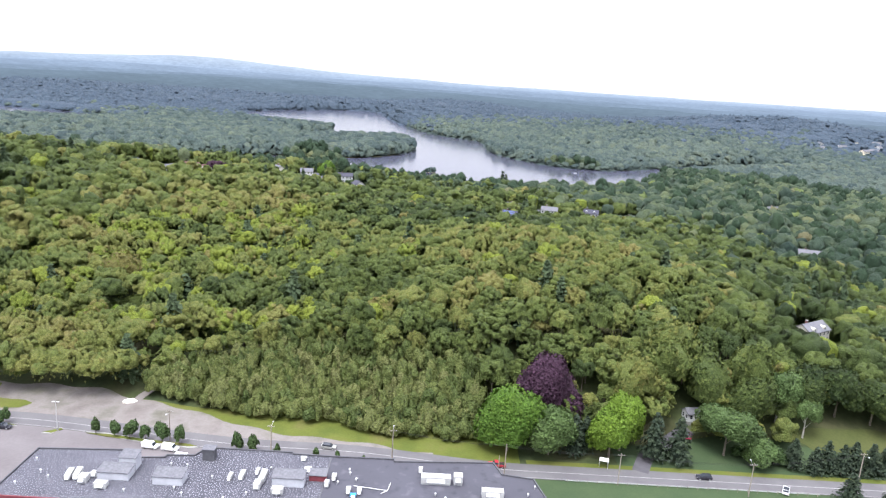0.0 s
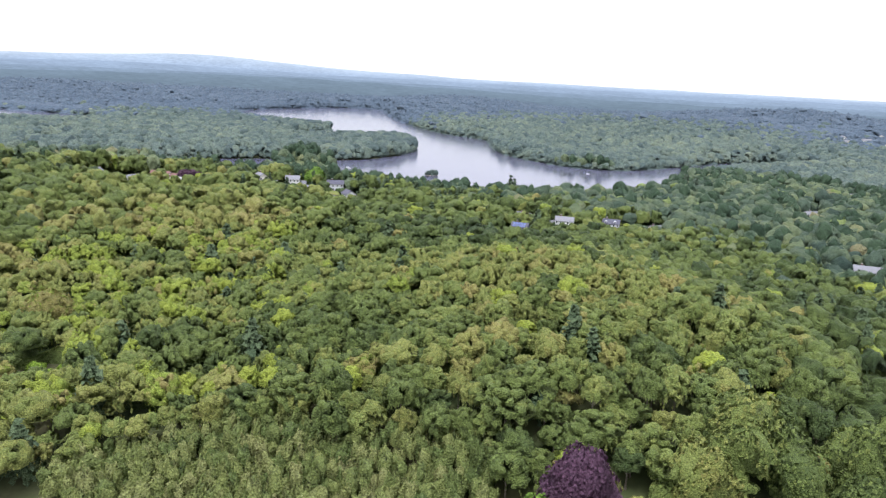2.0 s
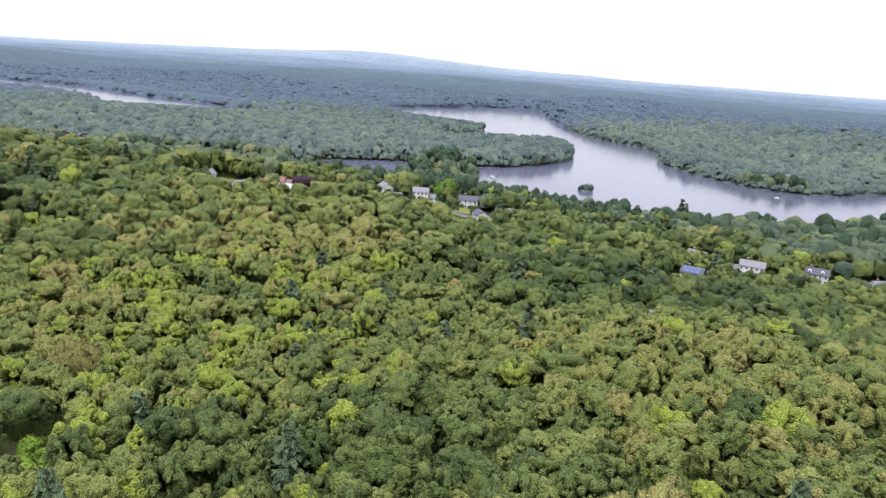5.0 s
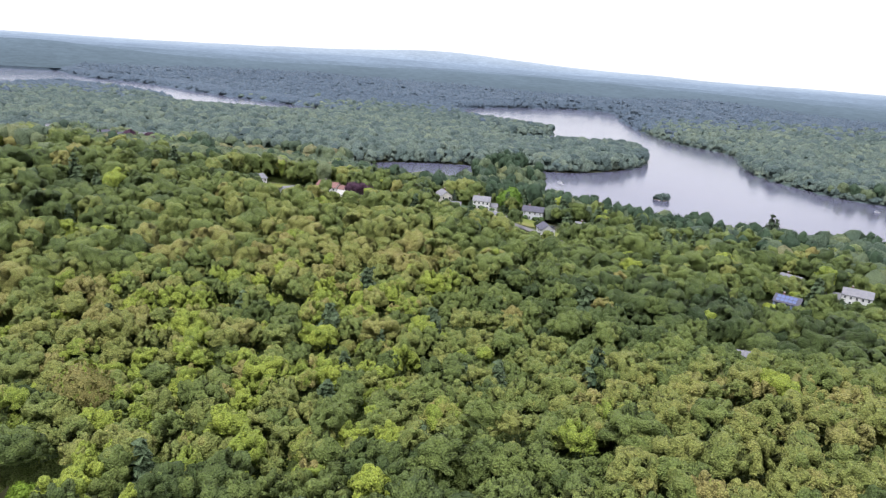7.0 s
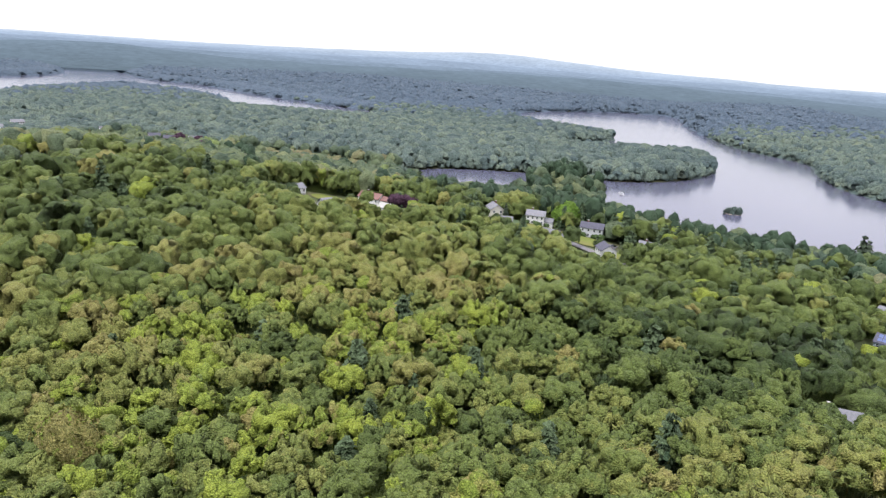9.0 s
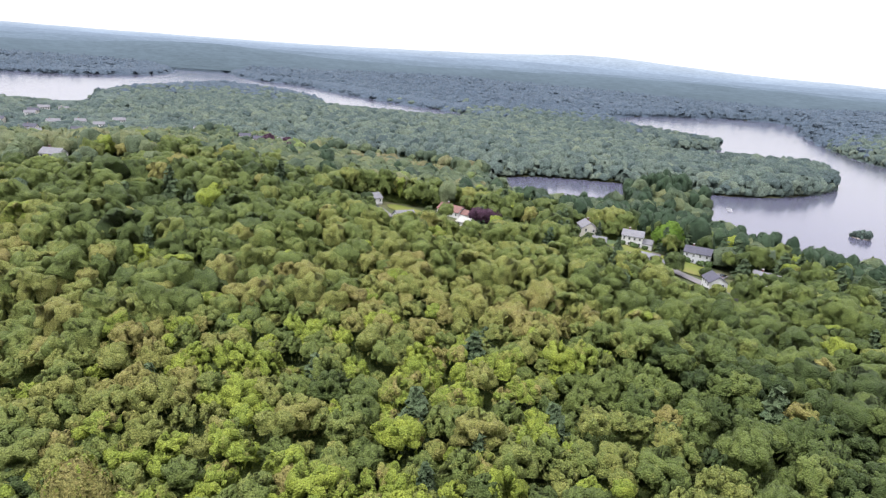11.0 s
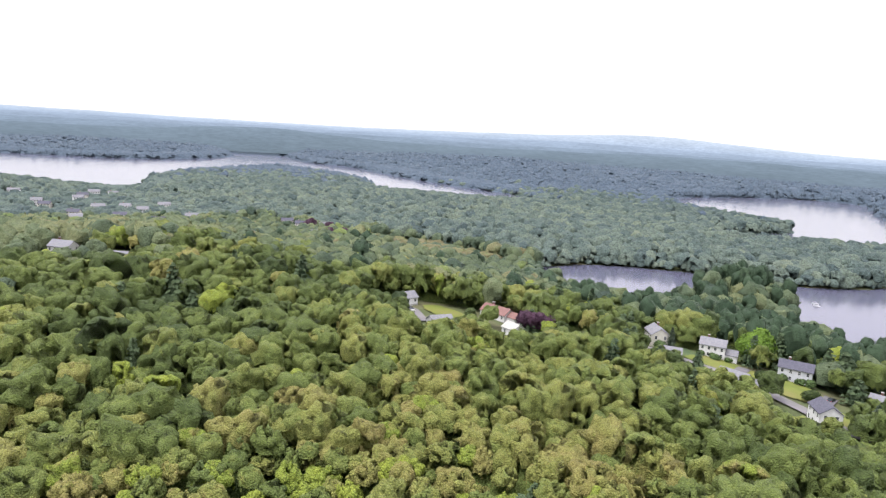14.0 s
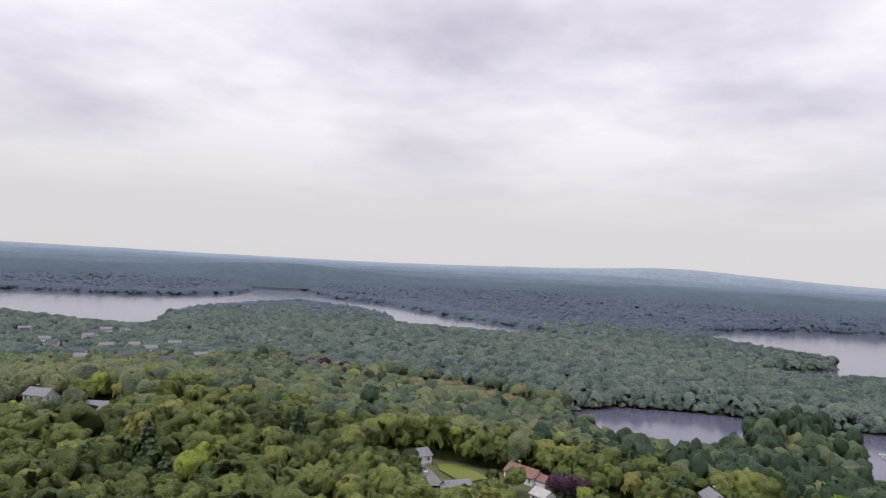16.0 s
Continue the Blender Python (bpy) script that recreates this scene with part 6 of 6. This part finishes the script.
# leaf-coloured sheets added below the crowns to lighten the dark gaps between them
def undergrowth(name, label, mat, xs, ys, near_edge, far_edge, share):
    X, Y = (q.ravel() for q in np.meshgrid(xs, ys))
    X, Y = X + rng.uniform(-2, 2, len(X)), Y + rng.uniform(-2, 2, len(Y))
    dd = shore_distance(X, Y)
    ff = line_distance(X, Y)
    grown = smooth(0.5, 6, dd) * low_growth(X, Y) * ~open_ground(X, Y, 7) * in_sight(X, Y) * smooth(near_edge, near_edge + 30, ff) * (Y > 264)
    Z = ground_z(X, Y, dd) - 1.5 + grown * (share * 13 + 1.5 + rng.normal(0, 1.1, len(X)))
    nx, ny = len(xs), len(ys)
    i = (np.arange(ny - 1)[:, None] * nx + np.arange(nx - 1)[None]).ravel()
    i = i[(np.maximum(np.maximum(grown[i], grown[i + 1]), np.maximum(grown[i + nx], grown[i + nx + 1])) > 0.02) & (ff[i] < far_edge) & (ff[i] > near_edge - 20)]
    t = np.concatenate([np.stack([i, i + 1, i + nx + 1], 1), np.stack([i, i + nx + 1, i + nx], 1)])
    me = mesh_from(name, np.stack([X, Y, Z], 1), t, mat, np.clip(0.26 + rng.normal(0, 0.1, len(X)), 0, 1), np.ones(len(t), bool))
    tagged(new(name, me), label, "undergrowth", kind="stuff")


undergrowth("undergrowth", "leafy green undergrowth sheet filling gaps below the broadleaf wood", LEAF, np.arange(-520, 420, 7.0), np.arange(206, 620, 7.0), -60, 345, 0.26)
undergrowth("undergrowth", "green undergrowth sheet filling gaps below garden trees", MIDLEAF, np.arange(-900, 560, 9.0), np.arange(300, 820, 9.0), 330, 720, 0.42)
undergrowth("undergrowth", "haze-tinted undergrowth sheet filling gaps in the lakeside woods", LAKEWOOD, np.arange(-1500, 1300, 13.0), np.arange(560, 1760, 13.0), 690, 1320, 0.66)
undergrowth("undergrowth", "haze-tinted undergrowth sheet filling gaps in the far woods", FARWOOD, np.arange(-2700, 1700, 24.0), np.arange(560, 2700, 24.0), 1290, 2420, 0.84)

# young slender trees along the grass strip
x, y = jitter_grid(-105, 30, 200, 252, 2.6)
ok = in_thicket(x, y) & ~open_ground(x, y, 0)
x, y = x[ok], y[ok]
SAP_T = [lobed_crown(90 + k, 16, 60, 0.16, 2, spread=0.62, uneven=0.4) for k in range(5)]
rad = rng.uniform(1.3, 2.6, len(x))
high = rng.uniform(4.5, 9.6, len(x)) * (0.72 + 0.28 * smooth(208, 224, y))
scatter("sapling_thicket", "grey-green thicket of slender young trees", SAPLING, SAP_T, x, y, ground_z(x, y), rad, high, 0.45 + 0.15 * wander(x, y, 14, 2.0) + rng.normal(0, 0.25, len(x)), depth=2.3)
